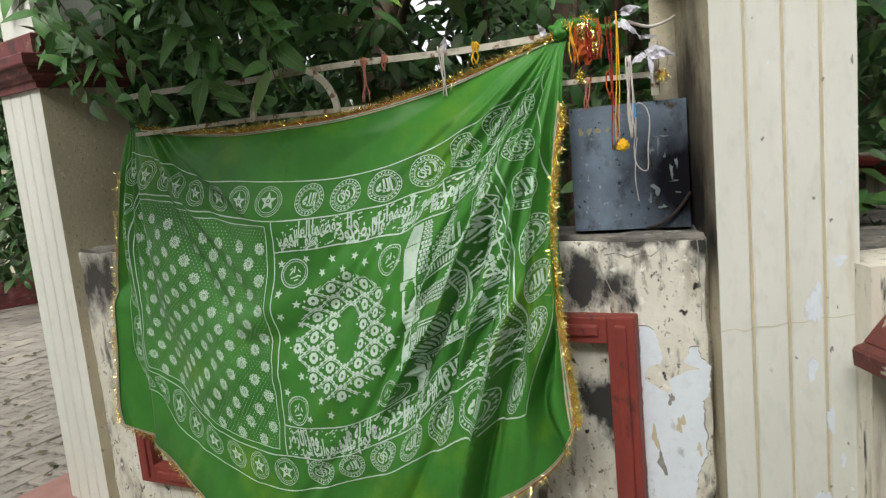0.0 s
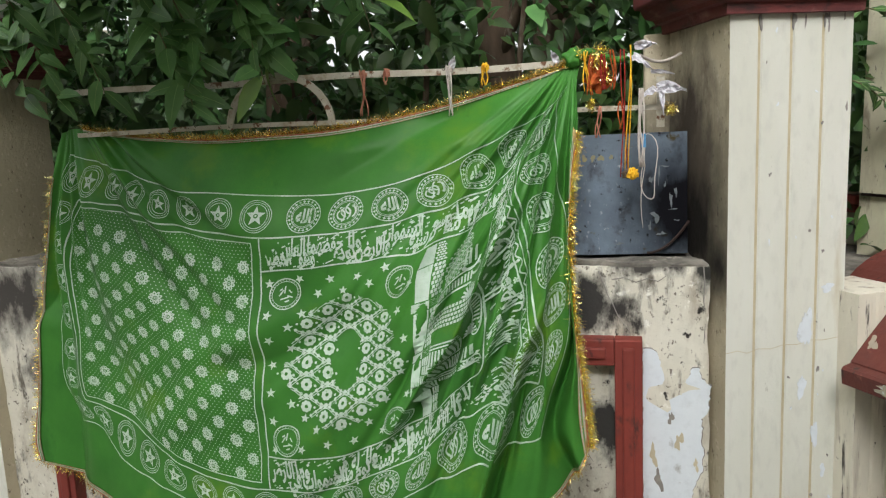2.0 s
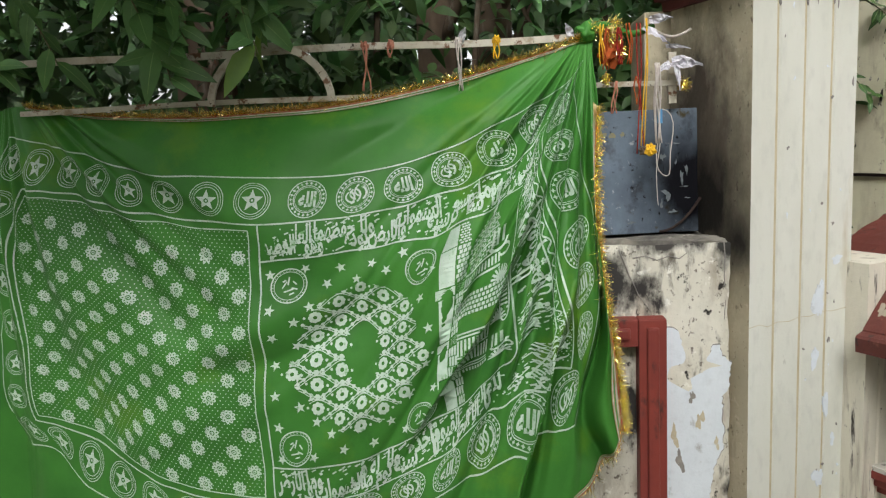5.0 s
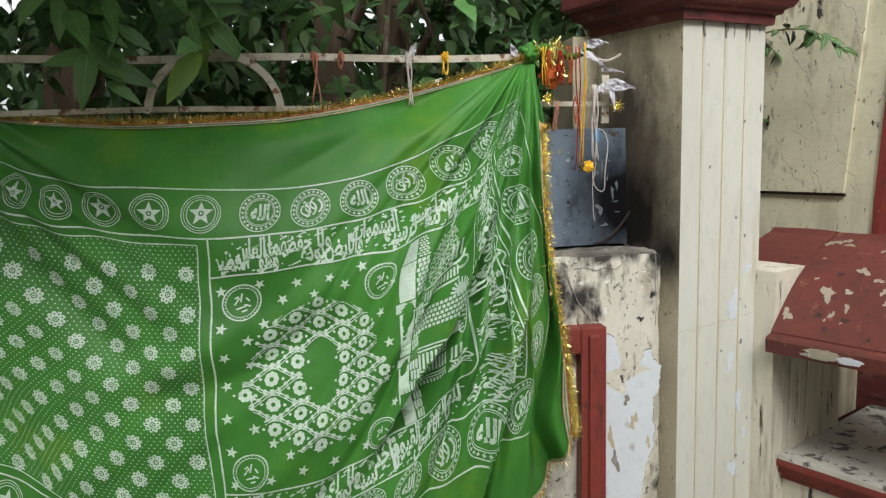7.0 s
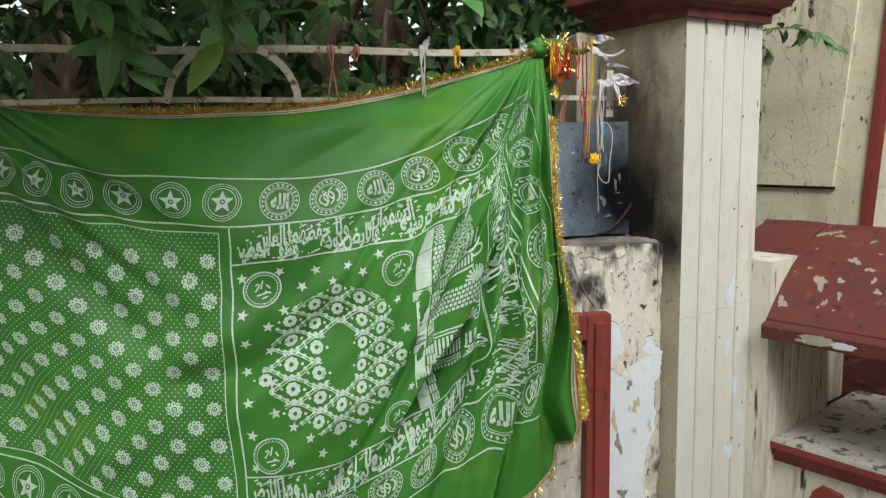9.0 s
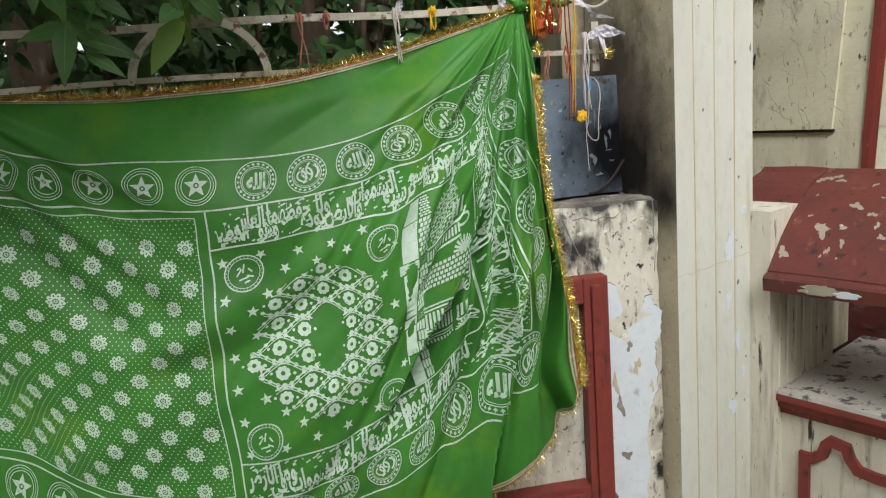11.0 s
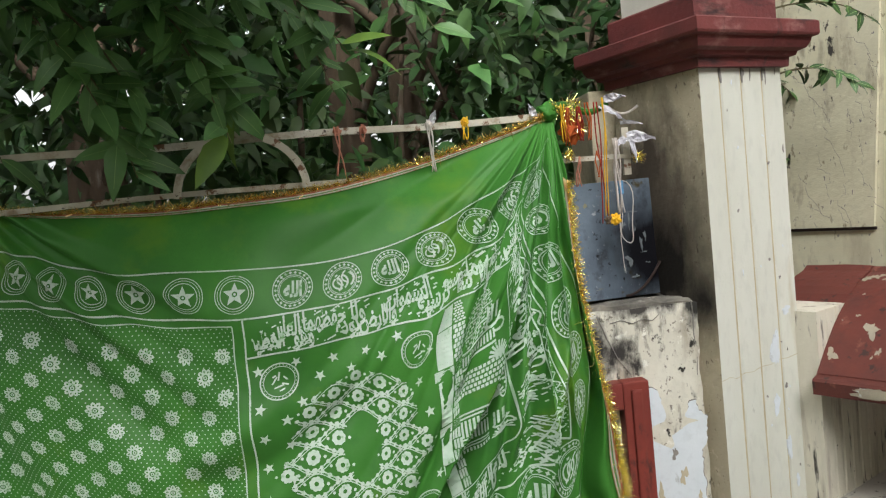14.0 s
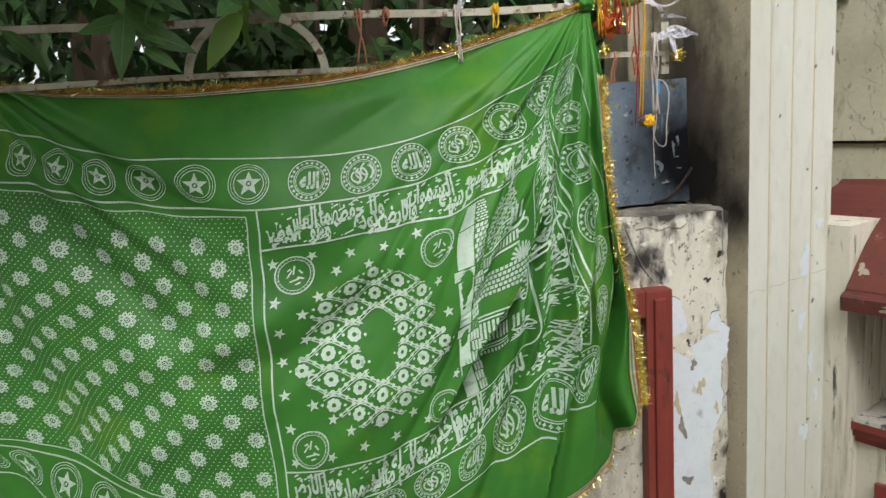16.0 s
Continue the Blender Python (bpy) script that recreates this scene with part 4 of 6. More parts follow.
# the writing turns the lower corner in an arc, with a patterned strip outside it
bend = [(1.70 + 0.075 * math.sin(a), 0.80 + 0.088 * math.cos(a)) for a in [math.pi / 2 * i / 12 for i in range(13)]]
lines += stroke(bend, 0.0036)
for gap, w in ((0.0, 0.0034), (0.022, 0.0026)):
    lines += stroke([(1.868 + gap, 0.30), (1.868 + gap, 0.84 + 0.06 * (gap > 0))], w)
    lines += stroke([(1.868 + gap, 0.84 + 0.06 * (gap > 0)), (1.80 + 2.4 * gap, 0.962 + 0.5 * gap)], w)
wave = [(1.879 + 0.006 * math.sin(230 * (0.31 + 0.0045 * i)), 0.31 + 0.0045 * i) for i in range(120)]
lines += stroke(wave, 0.0030)
printed("ruled_print", lines, "white ruled borders")
spandrel = []
for i in range(4):
    for j in range(26):
        spandrel += disc((1.899 - 0.010 * i - 0.005 * (j % 2), 0.80 + 0.0068 * j), 0.0016, 5)
tagged(printed("printed_dots", spandrel, "fine dots of the patterned corner"), kind="stuff")


def arc(c, rx, ry, a0, a1, n=10):
    return [(c[0] + rx * math.cos(a0 + (a1 - a0) * i / n), c[1] + ry * math.sin(a0 + (a1 - a0) * i / n)) for i in range(n + 1)]


# joined forms of the Arabic letters: first code point, and whether the letter joins on
FORMS = {"ا": (0xFE8D, 0), "ب": (0xFE8F, 1), "ة": (0xFE93, 0), "ت": (0xFE95, 1), "ح": (0xFEA1, 1), "خ": (0xFEA5, 1), "د": (0xFEA9, 0), "ذ": (0xFEAB, 0), "ر": (0xFEAD, 0),
         "س": (0xFEB1, 1), "ش": (0xFEB5, 1), "ض": (0xFEBD, 1), "ظ": (0xFEC5, 1), "ع": (0xFEC9, 1), "ف": (0xFED1, 1), "ق": (0xFED5, 1), "ك": (0xFED9, 1), "ط": (0xFEC1, 1),
         "ل": (0xFEDD, 1), "م": (0xFEE1, 1), "ن": (0xFEE5, 1), "ه": (0xFEE9, 1), "و": (0xFEED, 0), "ي": (0xFEF1, 1)}


def arabic(text):
    out = []
    for word in text.split():
        linked = False
        done = []
        for i, ch in enumerate(word):
            code, joins = FORMS[ch]
            onward = joins and i + 1 < len(word)
            done.append(chr(code + (3 if linked and onward else 1 if linked else 2 if onward else 0)))
            linked = bool(joins)
        out.append("".join(done))
    return " ".join(out)[::-1]


def lettering(text, bold=0.012, natural=False):
    """The outlines of a line of writing as triangles, at the font's size or scaled to a unit box."""
    curve = bpy.data.curves.new("writing", "FONT")
    curve.body, curve.offset, curve.resolution_u = arabic(text), bold, 2
    ob = bpy.data.objects.new("writing", curve)
    scene.collection.objects.link(ob)
    bpy.context.view_layer.update()
    me = ob.to_mesh()
    co = np.array([v.co[:2] for v in me.vertices])
    tris = [tuple(p.vertices) for p in me.polygons]
    ob.to_mesh_clear()
    bpy.data.objects.remove(ob)
    bpy.data.curves.remove(curve)
    if natural:
        return co - [co[:, 0].min(), 0], tris
    lo, hi = co.min(0), co.max(0)
    co = (co - lo) / (hi - lo)
    return co, tris


def write(text, corner, along, down, bold=0.012):
    """Writing in the box at corner, spanned by along and down (flat cloth vectors):
    word by word from the right in two crowded tiers, with marks."""
    r = random.Random(len(text))
    us, vs, lifts, tris = [], [], [], []
    words = [lettering(word, bold, True) for word in text.split()]
    wide = [co[:, 0].max() + 0.05 for co, _ in words]
    fit = 1.50 / sum(wide)
    x = 1.0
    for k, (co, faces) in enumerate(words):
        w = wide[k] * fit
        f = np.clip(x + 0.2 * w - w + co[:, 0] * fit, 0, 1)
        g = (0.56, 0.90)[k % 2] + r.uniform(-0.03, 0.03) - 0.84 * co[:, 1]
        o = len(us)
        us += list(corner[0] + f * along[0] + g * down[0])
        vs += list(corner[1] + f * along[1] + g * down[1])
        lifts += [0.0026 + 0.0004 * (k % 3)] * len(f)
        tris += [tuple(i + o for i in q) for q in faces]
        x -= w * 0.665
    for k in range(int(2.6 * len(text))):
        f, g = r.random(), r.choice((r.uniform(-0.02, 0.16), r.uniform(0.86, 1.02), r.uniform(0.2, 0.8)))
        p = (corner[0] + f * along[0] + g * down[0], corner[1] + f * along[1] + g * down[1])
        w = r.choice((0.0, 0.004, 0.007))
        q = stroke([p, (p[0] + w + 0.0035, p[1] - 0.6 * w)], 0.0036)
        o = len(us)
        us += [e[0] for e in q[0]]
        vs += [e[1] for e in q[0]]
        lifts += [0.0040] * 4
        tris.append((o, o + 1, o + 2, o + 3))
    verts = drape(np.clip(us, 0.112, 2.218), np.clip(vs, 0.002, 1.258), np.array(lifts))
    return mesh_part("printed_writing", verts, tris, PRINT, cloth, "white Arabic writing")


write("ولا يحيطون بشي من علمه الا بما شا وسع كرسيه السموات والارض ولا يوده حفظهما وهو العلي العظيم", (1.120, 0.287), (0.74, 0), (0, 0.078), 0.030)
write("الله لا اله الا هو الحي القيوم لا تاخذه سنة ولا نوم له ما في السموات وما في الارض", (1.116, 0.896), (0.62, 0), (0, 0.082), 0.034)
write("من ذا الذي يشفع عنده", (1.735, 0.955), (0.105, -0.11), (0.066, 0.040), 0.030)
write("الا باذنه يعلم ما بين ايديهم وما خلفهم ولا يحيطون بشي من علمه", (1.782, 0.82), (0, -0.46), (0.078, 0), 0.030)

WORD = lettering("الله", 0.045)


def medallion(c, r, kind):
    shape = ring(c, 0.955 * r, r, 30) + ring(c, 0.70 * r, 0.74 * r, 26)
    if kind == "star":
        shape += ring(c, 0.84 * r, 0.87 * r, 26)
        for i in range(5):
            a = -math.pi / 2 + 2 * math.pi * i / 5
            for side in (-1, 1):
                e = a + side * math.pi / 5
                shape.append([(c[0] + 0.14 * r * math.cos(a), c[1] + 0.14 * r * math.sin(a)), (c[0] + 0.62 * r * math.cos(a), c[1] + 0.62 * r * math.sin(a)),
                              (c[0] + 0.27 * r * math.cos(e), c[1] + 0.27 * r * math.sin(e)), (c[0] + 0.14 * r * math.cos(e), c[1] + 0.14 * r * math.sin(e))])
        shape += disc(c, 0.07 * r, 6)
        return shape
    shape += ring(c, 0.63 * r, 0.655 * r, 26)
    for i in range(22):
        a = 2 * math.pi * i / 22
        shape += star((c[0] + 0.845 * r * math.cos(a), c[1] + 0.845 * r * math.sin(a)), 0.095 * r, a, 4, 0.5)
    if kind == "word":
        co, tris = WORD
        at = [(c[0] + (x - 0.5) * 0.92 * r, c[1] - (y - 0.5) * 0.86 * r) for x, y in co]
        return shape + [[at[k] for k in q] for q in tris]
    # a tangle of curved strokes and points
    w = 0.10 * r
    for k in range(3):
        shape += stroke(arc((c[0] + (0.30 * k - 0.45) * r, c[1] + (0.16 - 0.10 * k) * r), 0.42 * r, 0.40 * r, -1.2, 0.9, 8), w)
        shape += stroke(arc((c[0] + (0.42 - 0.22 * k) * r, c[1] + (0.14 * k - 0.22) * r), 0.46 * r, 0.34 * r, 1.9, 3.9, 8), 0.85 * w)
    for x, y in ((-0.38, -0.30), (0.05, -0.46), (0.40, 0.28), (-0.12, 0.44), (0.34, -0.34)):
        shape += stroke([(c[0] + x * r, c[1] + y * r), (c[0] + (x + 0.12) * r, c[1] + (y - 0.07) * r)], 0.09 * r)
    return shape


# medallions round the border
R, RS = 0.047, 0.042
ROUND = ("word", "tangle")


def round_medallion(c, k):
    printed("medallion", medallion(c, R, ROUND[k % 2]), "printed round medallion with a lettered centre")


for k in range(8):
    for v in (0.225, 1.035):
        printed("medallion", medallion((1.09 - 0.107 * k, v), RS, "star"), "printed star medallion")
for k in range(7):
    round_medallion((1.218 + 0.117 * k, 0.225), k)
    round_medallion((1.218 + 0.117 * k, 1.035), k + 1)
for k in range(6):
    printed("medallion", medallion((0.341, 0.332 + 0.1172 * k), RS, "star"), "printed star medallion")
    round_medallion((1.966, 0.342 + 0.117 * k), k)
# dotted field with flowers
for i in range(17):
    for j in range(15):
        c = (1.053 - 0.0435 * i, 0.361 + 0.04515 * j)
        if (i + j) % 2 == 0 and c[0] > 0.43 and c[1] < 0.95:
            printed("flower", flower(c, 0.0190, 9, 0.2 + 0.1 * i, 0.34), "")
dots = []
for i in range(52):
    for j in range(78):
        dots += disc((0.417 + 0.0128 * i + 0.0064 * (j % 2), 0.302 + 0.0085 * j), 0.0015, 5)
tagged(printed("printed_dots", dots, "fine white dots of the printed field"), kind="stuff")
# panel: stars, corner medallions, the wreath of flowers
stars = [(1.128, 0.406), (1.126, 0.492), (1.130, 0.560), (1.128, 0.637), (1.130, 0.712), (1.131, 0.788), (1.132, 0.866)]
stars += [(1.212, 0.402), (1.215, 0.497), (1.178, 0.530), (1.180, 0.592), (1.182, 0.672), (1.183, 0.742), (1.222, 0.778), (1.222, 0.860)]
stars += [(1.258, 0.450), (1.295, 0.412), (1.332, 0.446), (1.372, 0.412), (1.412, 0.436), (1.452, 0.398)]
stars += [(1.265, 0.808), (1.298, 0.852), (1.334, 0.806), (1.372, 0.852), (1.415, 0.812), (1.452, 0.852)]
stars += [(1.535, 0.455), (1.508, 0.520), (1.532, 0.600), (1.520, 0.690), (1.545, 0.770), (1.470, 0.760)]
for k, c in enumerate(stars):
    printed("star", star(c, 0.0135, 0.3 * k), "")
for c in ((1.171, 0.438), (1.500, 0.438), (1.171, 0.838), (1.500, 0.838)):
    shape = ring(c, 0.0405, 0.0435, 28) + ring(c, 0.034, 0.0355, 26)
    for i in range(30):
        shape += disc((c[0] + 0.038 * math.cos(0.2094 * i), c[1] + 0.038 * math.sin(0.2094 * i)), 0.0014, 5)
    for x, y, w, h in ((-0.016, 0.004, 0.012, -0.016), (-0.002, -0.002, 0.004, -0.020), (0.006, 0.006, 0.014, 0.006), (-0.012, 0.014, 0.022, -0.004), (0.010, -0.010, 0.008, 0.010), (-0.014, -0.012, 0.008, -0.004), (0.0, 0.022, 0.012, -0.003)):
        shape += stroke([(c[0] + x, c[1] + y), (c[0] + x + w, c[1] + y + h)], 0.0036)
    printed("small_medallion", shape, "small printed medallion")
C = (1.341, 0.637)
net, blooms = [], []
STEP, RISE = 0.116, 0.0275
for j in range(-7, 8):
    for i in range(-3, 4):
        a = (C[0] + STEP * (i + 0.5 * (j % 2)), C[1] + RISE * j)
        blooms.append(a)
        # an ogee cell round each bloom, of beaded chains
        for half in (-1, 1):
            chain = []
            for g in range(9):
                f = g / 8
                chain.append((a[0] + half * STEP * 0.5 * f, a[1] - RISE * (1 - (3 * f * f - 2 * f * f * f))))
            net += stroke(chain, 0.0030) + stroke([(x + 0.001, y + 0.0068) for x, y in chain], 0.0020)
            for g in (2, 4, 6):
                net += disc(chain[g], 0.0048, 6)
        net += disc((a[0] - STEP * 0.5, a[1]), 0.0070, 6)


def inside(cu, cv):
    """The wreath's stepped outline and its open middle."""
    d = math.hypot((cu - C[0]) / 1.02, cv - C[1])
    return d < 0.170 + 0.006 * math.sin(40 * cv) and math.hypot((cu - C[0]) / 0.80, (cv - C[1]) / 1.20) > 0.060


def ringed(polys):
    return [poly for poly in polys if inside(sum(p[0] for p in poly) / len(poly), sum(p[1] for p in poly) / len(poly))]


def bloom(c, r, turn):
    """A rosette in one piece: eight round petals about an open eye."""
    n, rim = 40, []
    for i in range(n):
        a = 2 * math.pi * i / n
        rim.append((a, r * (0.80 + 0.20 * math.sqrt(abs(math.cos(4 * (a + turn)))))))
    verts = [(c[0] + q * math.cos(a), c[1] + q * math.sin(a)) for a, q in rim] + [(c[0] + 0.30 * r * math.cos(a), c[1] + 0.30 * r * math.sin(a)) for a, q in rim]
    flat = np.array(verts)
    faces = [(i, (i + 1) % n, n + (i + 1) % n, n + i) for i in range(n)]
    return mesh_part("bloom", drape(flat[:, 0], flat[:, 1], 0.0022), faces, PRINT, cloth)


printed("wreath_net", ringed(net), "printed garland net")
for k, c in enumerate(blooms):
    if inside(*c):
        bloom(c, 0.0158, 0.2 * k)
        for dx, dy, q in ((0.024, 0.003, 0.0036), (-0.024, -0.003, 0.0034)):
            printed("bud", disc((c[0] + dx, c[1] + dy), q, 7))
# minaret and domed shrine
tower = []
for a, b, w0, w1 in ((0.380, 0.43, 0.040, 0.062), (0.432, 0.52, 0.066, 0.060), (0.523, 0.545, 0.078, 0.078), (0.548, 0.66, 0.064, 0.062), (0.663, 0.685, 0.074, 0.074), (0.688, 0.885, 0.066, 0.056)):
    n = 8
    for i in range(n):
        f, g = i / n, (i + 1) / n
        p, q = a + (b - a) * f, a + (b - a) * g
        w, x = (w0 + (w1 - w0) * f) / 2, (w0 + (w1 - w0) * g) / 2
        tower.append([(1.590 - w, p), (1.590 + w * 0.15, p), (1.590 + x * 0.15, q), (1.590 - x, q)])
        for m in range(3):
            e = 0.24 + 0.26 * m + 0.10 * (i % 2)
            tower.append([(1.590 + w * e, p), (1.590 + w * (e + 0.20), p), (1.590 + x * (e + 0.20), q - 0.0022), (1.590 + x * e, q - 0.0022)])
printed("minaret", tower, "printed white minaret")
dome = []
for i in range(15):
    v = 0.405 + 0.0078 * i
    half = 0.046 * math.sqrt(max(0.02, 1 - ((v - 0.475) / 0.082) ** 2))
    n = max(2, int(half / 0.005))
    for k in range(-n, n):
        if (i % 4) == 3 or (k + i) % 3:
            dome += stroke([(1.672 + 0.005 * k, v), (1.672 + 0.005 * k + 0.0042, v)], 0.0052)
dome += stroke([(1.672, 0.345), (1.672, 0.405)], 0.006) + disc((1.672, 0.385), 0.008, 8) + disc((1.672, 0.365), 0.005, 8)
for v in (0.522, 0.556):
    dome += stroke([(1.622, v), (1.724, v)], 0.0045)
for k in range(13):
    dome += stroke([(1.625 + 0.008 * k, 0.530), (1.625 + 0.008 * k, 0.549)], 0.0045)
printed("shrine_dome", dome, "printed domed shrine")
hall = []
for j in range(5):
    for k in range(13):
        hall += stroke([(1.622 + 0.0095 * k + 0.0045 * (j % 2), 0.588 + 0.0095 * j), (1.629 + 0.0095 * k + 0.0045 * (j % 2), 0.588 + 0.0095 * j)], 0.0066)
printed("roof_wall", hall, "printed roof wall of small bricks")
hall = []
for v in (0.668, 0.676, 0.722, 0.776, 0.784):
    hall += stroke([(1.622, v), (1.705, v)], 0.0038)
for k in range(9):
    for v in (0.682, 0.730):
        hall += stroke([(1.627 + 0.0095 * k, v), (1.627 + 0.0095 * k, v + 0.036)], 0.0055)
for k in range(9):
    hall += stroke([(1.627 + 0.0095 * k, 0.790), (1.627 + 0.0095 * k, 0.800)], 0.0055)
printed("shrine_hall", hall, "printed shrine hall with rows of arches")
# short pen strokes and a leaf-shaped panel beside the shrine
for (cu, cv, q) in ((1.722, 0.500, 1.0), (1.742, 0.760, 0.9)):
    pen = []
    for x in (-0.016, -0.004, 0.010):
        pen += stroke([(cu + q * x, cv - q * 0.030), (cu + q * (x - 0.002), cv + q * 0.010)], 0.0065)
    pen += stroke(arc((cu - 0.002, cv + q * 0.004), q * 0.022, q * 0.020, 0.1, 2.9, 8), 0.0065) + stroke(arc((cu + q * 0.012, cv + q * 0.030), q * 0.016, q * 0.010, -1.5, 2.4, 8), 0.005)
    printed("pen_strokes", pen, "white lettering strokes")
panel = stroke(arc((1.757, 0.655), 0.013, 0.055, 0, 2 * math.pi, 20), 0.0032)
for k in range(9):
    panel += stroke([(1.748, 0.615 + 0.0095 * k), (1.766, 0.619 + 0.0095 * k)], 0.0045)
printed("leaf_panel", panel, "leaf-shaped panel of fine writing")
# leafy sprays and a crescent in the corner
for (cu, cv) in ((1.728, 0.585), (1.735, 0.70), (1.738, 0.81)):
    spray = []
    for i in range(9):
        a = -2.9 + 0.36 * i
        spray += stroke([(cu, cv), (cu + 0.026 * math.cos(a), cv + 0.026 * math.sin(a))], 0.0045)
    printed("spray", spray, "printed palm spray")
cres = []
cc = (1.872, 0.935)
for i in range(20):
    a, b = 0.7 + 5.0 * i / 20, 0.7 + 5.0 * (i + 1) / 20
    t0, t1 = 0.011 * math.sin(math.pi * i / 20) + 0.001, 0.011 * math.sin(math.pi * (i + 1) / 20) + 0.001
    cres.append([(cc[0] + 0.034 * math.cos(a), cc[1] + 0.034 * math.sin(a)), (cc[0] + 0.034 * math.cos(b), cc[1] + 0.034 * math.sin(b)),
                 (cc[0] + (0.034 - t1) * math.cos(b), cc[1] + (0.034 - t1) * math.sin(b)), (cc[0] + (0.034 - t0) * math.cos(a), cc[1] + (0.034 - t0) * math.sin(a))])
printed("crescent", cres + star((cc[0] + 0.012, cc[1]), 0.014), "printed crescent and star")

# gold braid and tinsel along the hems
def hem_path(us, vs):
    return drape(np.array(us), np.array(vs))


def braid(us, vs, inward):
    a = hem_path(us, vs)
    b = hem_path(np.array(us) + inward[0], np.array(vs) + inward[1])
    n = len(a)
    a[:, 1] -= 0.0035
    b[:, 1] -= 0.0035
    verts = np.concatenate([a, b, a + [0, 0.002, 0], b + [0, 0.002, 0]])
    faces = [(i, i + 1, n + i + 1, n + i) for i in range(n - 1)] + [(2 * n + i, 2 * n + i + 1, i + 1, i) for i in range(n - 1)]
    return verts, faces


def tinsel(us, vs, count, length, outward, rng):
    p = hem_path(us, vs)
    verts, faces = [], []
    for k in range(count):
        f = rng.random() * (len(p) - 1.001)
        i = int(f)
        c = p[i] + (p[i + 1] - p[i]) * (f - i)
        d = Vector((outward[0] + rng.gauss(0, 0.55), -0.35 + rng.gauss(0, 0.4), outward[1] + rng.gauss(0, 0.55))).normalized()
        s = length * rng.uniform(0.35, 1.15)
        w = d.cross(Vector((rng.gauss(0, 1), rng.gauss(0, 1), rng.gauss(0, 1)))).normalized() * rng.uniform(0.0003, 0.0007)
        o = len(verts)
        c = Vector(c) + Vector((0, -0.004, 0))
        bend = Vector((rng.gauss(0, 0.2), rng.gauss(0, 0.2), rng.gauss(0, 0.2) - 0.1)) * s
        q, e = c + d * s * 0.55, c + d * s + bend
        verts += [c - w, c + w, q + w, q - w, e + w * 0.7, e - w * 0.7]
        faces += [(o, o + 1, o + 2, o + 3), (o + 3, o + 2, o + 4, o + 5)]
    return verts, faces


STRIPE_RED = material("red_braid_yarn", (0.40, 0.05, 0.035), (0.55, 0.12, 0.07), 0.6, size=80, grain=300, bump=0.4, layers=(((0.55, 0.38, 0.14), 160, 0.56, 0.06, 1.0),))
STRIPE_WHITE = material("silver_braid_yarn", (0.66, 0.66, 0.58), (0.48, 0.46, 0.36), 0.4, size=90, grain=300, bump=0.4, layers=(((0.50, 0.34, 0.12), 150, 0.56, 0.06, 1.0),))
STRIPE_GREEN = material("green_braid_yarn", (0.05, 0.28, 0.08), (0.10, 0.36, 0.12), 0.6, size=80, grain=300, bump=0.4, layers=(((0.55, 0.42, 0.16), 160, 0.58, 0.06, 1.0),))
rng = random.Random(12)
N = 160
edge_top = (np.linspace(0.36, 2.2, N), np.full(N, 0.001))
edge_right = (np.full(N, 2.218), np.linspace(0.32, 1.255, N))
edge_left = (np.full(N, 0.112), np.linspace(0.30, 1.255, N))
edge_low = (np.linspace(0.113, 2.217, N), np.full(N, 1.258))
for (us, vs), inward, outward, count in ((edge_top, (0, 0.014), (0, 0.9), 6400), (edge_right, (-0.034, 0), (0.8, 0.1), 4600), (edge_left, (0.016, 0), (-0.8, 0), 900), (edge_low, (0, -0.012), (0, -0.9), 1800)):
    mesh_part("braid", *braid(us, vs, inward), TRIM, cloth, "woven gold braid with red and white stripes")
    for f, w, mat, what in ((0.12, 0.14, STRIPE_RED, "red"), (0.36, 0.16, STRIPE_WHITE, "silver-white"), (0.58, 0.12, STRIPE_GREEN, "green"), (0.78, 0.12, STRIPE_WHITE, "silver-white")):
        a, b = np.array(inward) * f, np.array(inward) * w
        sv, sf = braid(us + a[0], vs + a[1], b)
        mesh_part("braid_stripe", np.array(sv) - [0, 0.0014, 0], sf, mat, cloth, what + " stripe of the woven braid")
    tagged(mesh_part("tinsel", *tinsel(us, vs, count, 0.020, outward, rng), GOLD, cloth, "shiny gold tinsel strands"), kind="stuff")

# ---------------------------------------------------------------- leaves, branches, trees
def leaf_shape(length, width, curl, rng):
    """A pointed leaf along x with a folded midrib and a drooping tip."""
    st = (0.0, 0.14, 0.36, 0.60, 0.82, 1.0)
    wd = (0.03, 0.62, 1.0, 0.86, 0.46, 0.0)
    verts, faces = [], []
    for s, w in zip(st, wd):
        z = -curl * s * s * length
        verts += [Vector((s * length, -w * width / 2, z + 0.10 * w * width)), Vector((s * length, 0, z)), Vector((s * length, w * width / 2, z + 0.10 * w * width))]
    for i in range(len(st) - 1):
        for j in (0, 1):
            faces.append((i * 3 + j, (i + 1) * 3 + j, (i + 1) * 3 + j + 1, i * 3 + j + 1))
    return verts, faces


def leaf_at(p, d, length, width, rng, curl=0.35, flat=0.6, tilt=0.4):
    """A leaf from p along d, its face turned mostly upwards."""
    d = Vector(d).normalized()
    up = Vector((rng.gauss(0, flat), rng.gauss(0, flat) - tilt, 1)).normalized()
    side = up.cross(d).normalized()
    m = Matrix((d, side, d.cross(side))).transposed()
    v, f = leaf_shape(length, width, curl * rng.uniform(0.3, 1.6), rng)
    return [Vector(p) + m @ q for q in v], f


def curve_points(a, b, sag, n=10):
    a, b = Vector(a), Vector(b)
    return [a.lerp(b, i / n) + Vector(sag) * (4 * (i / n) * (1 - i / n)) for i in range(n + 1)]


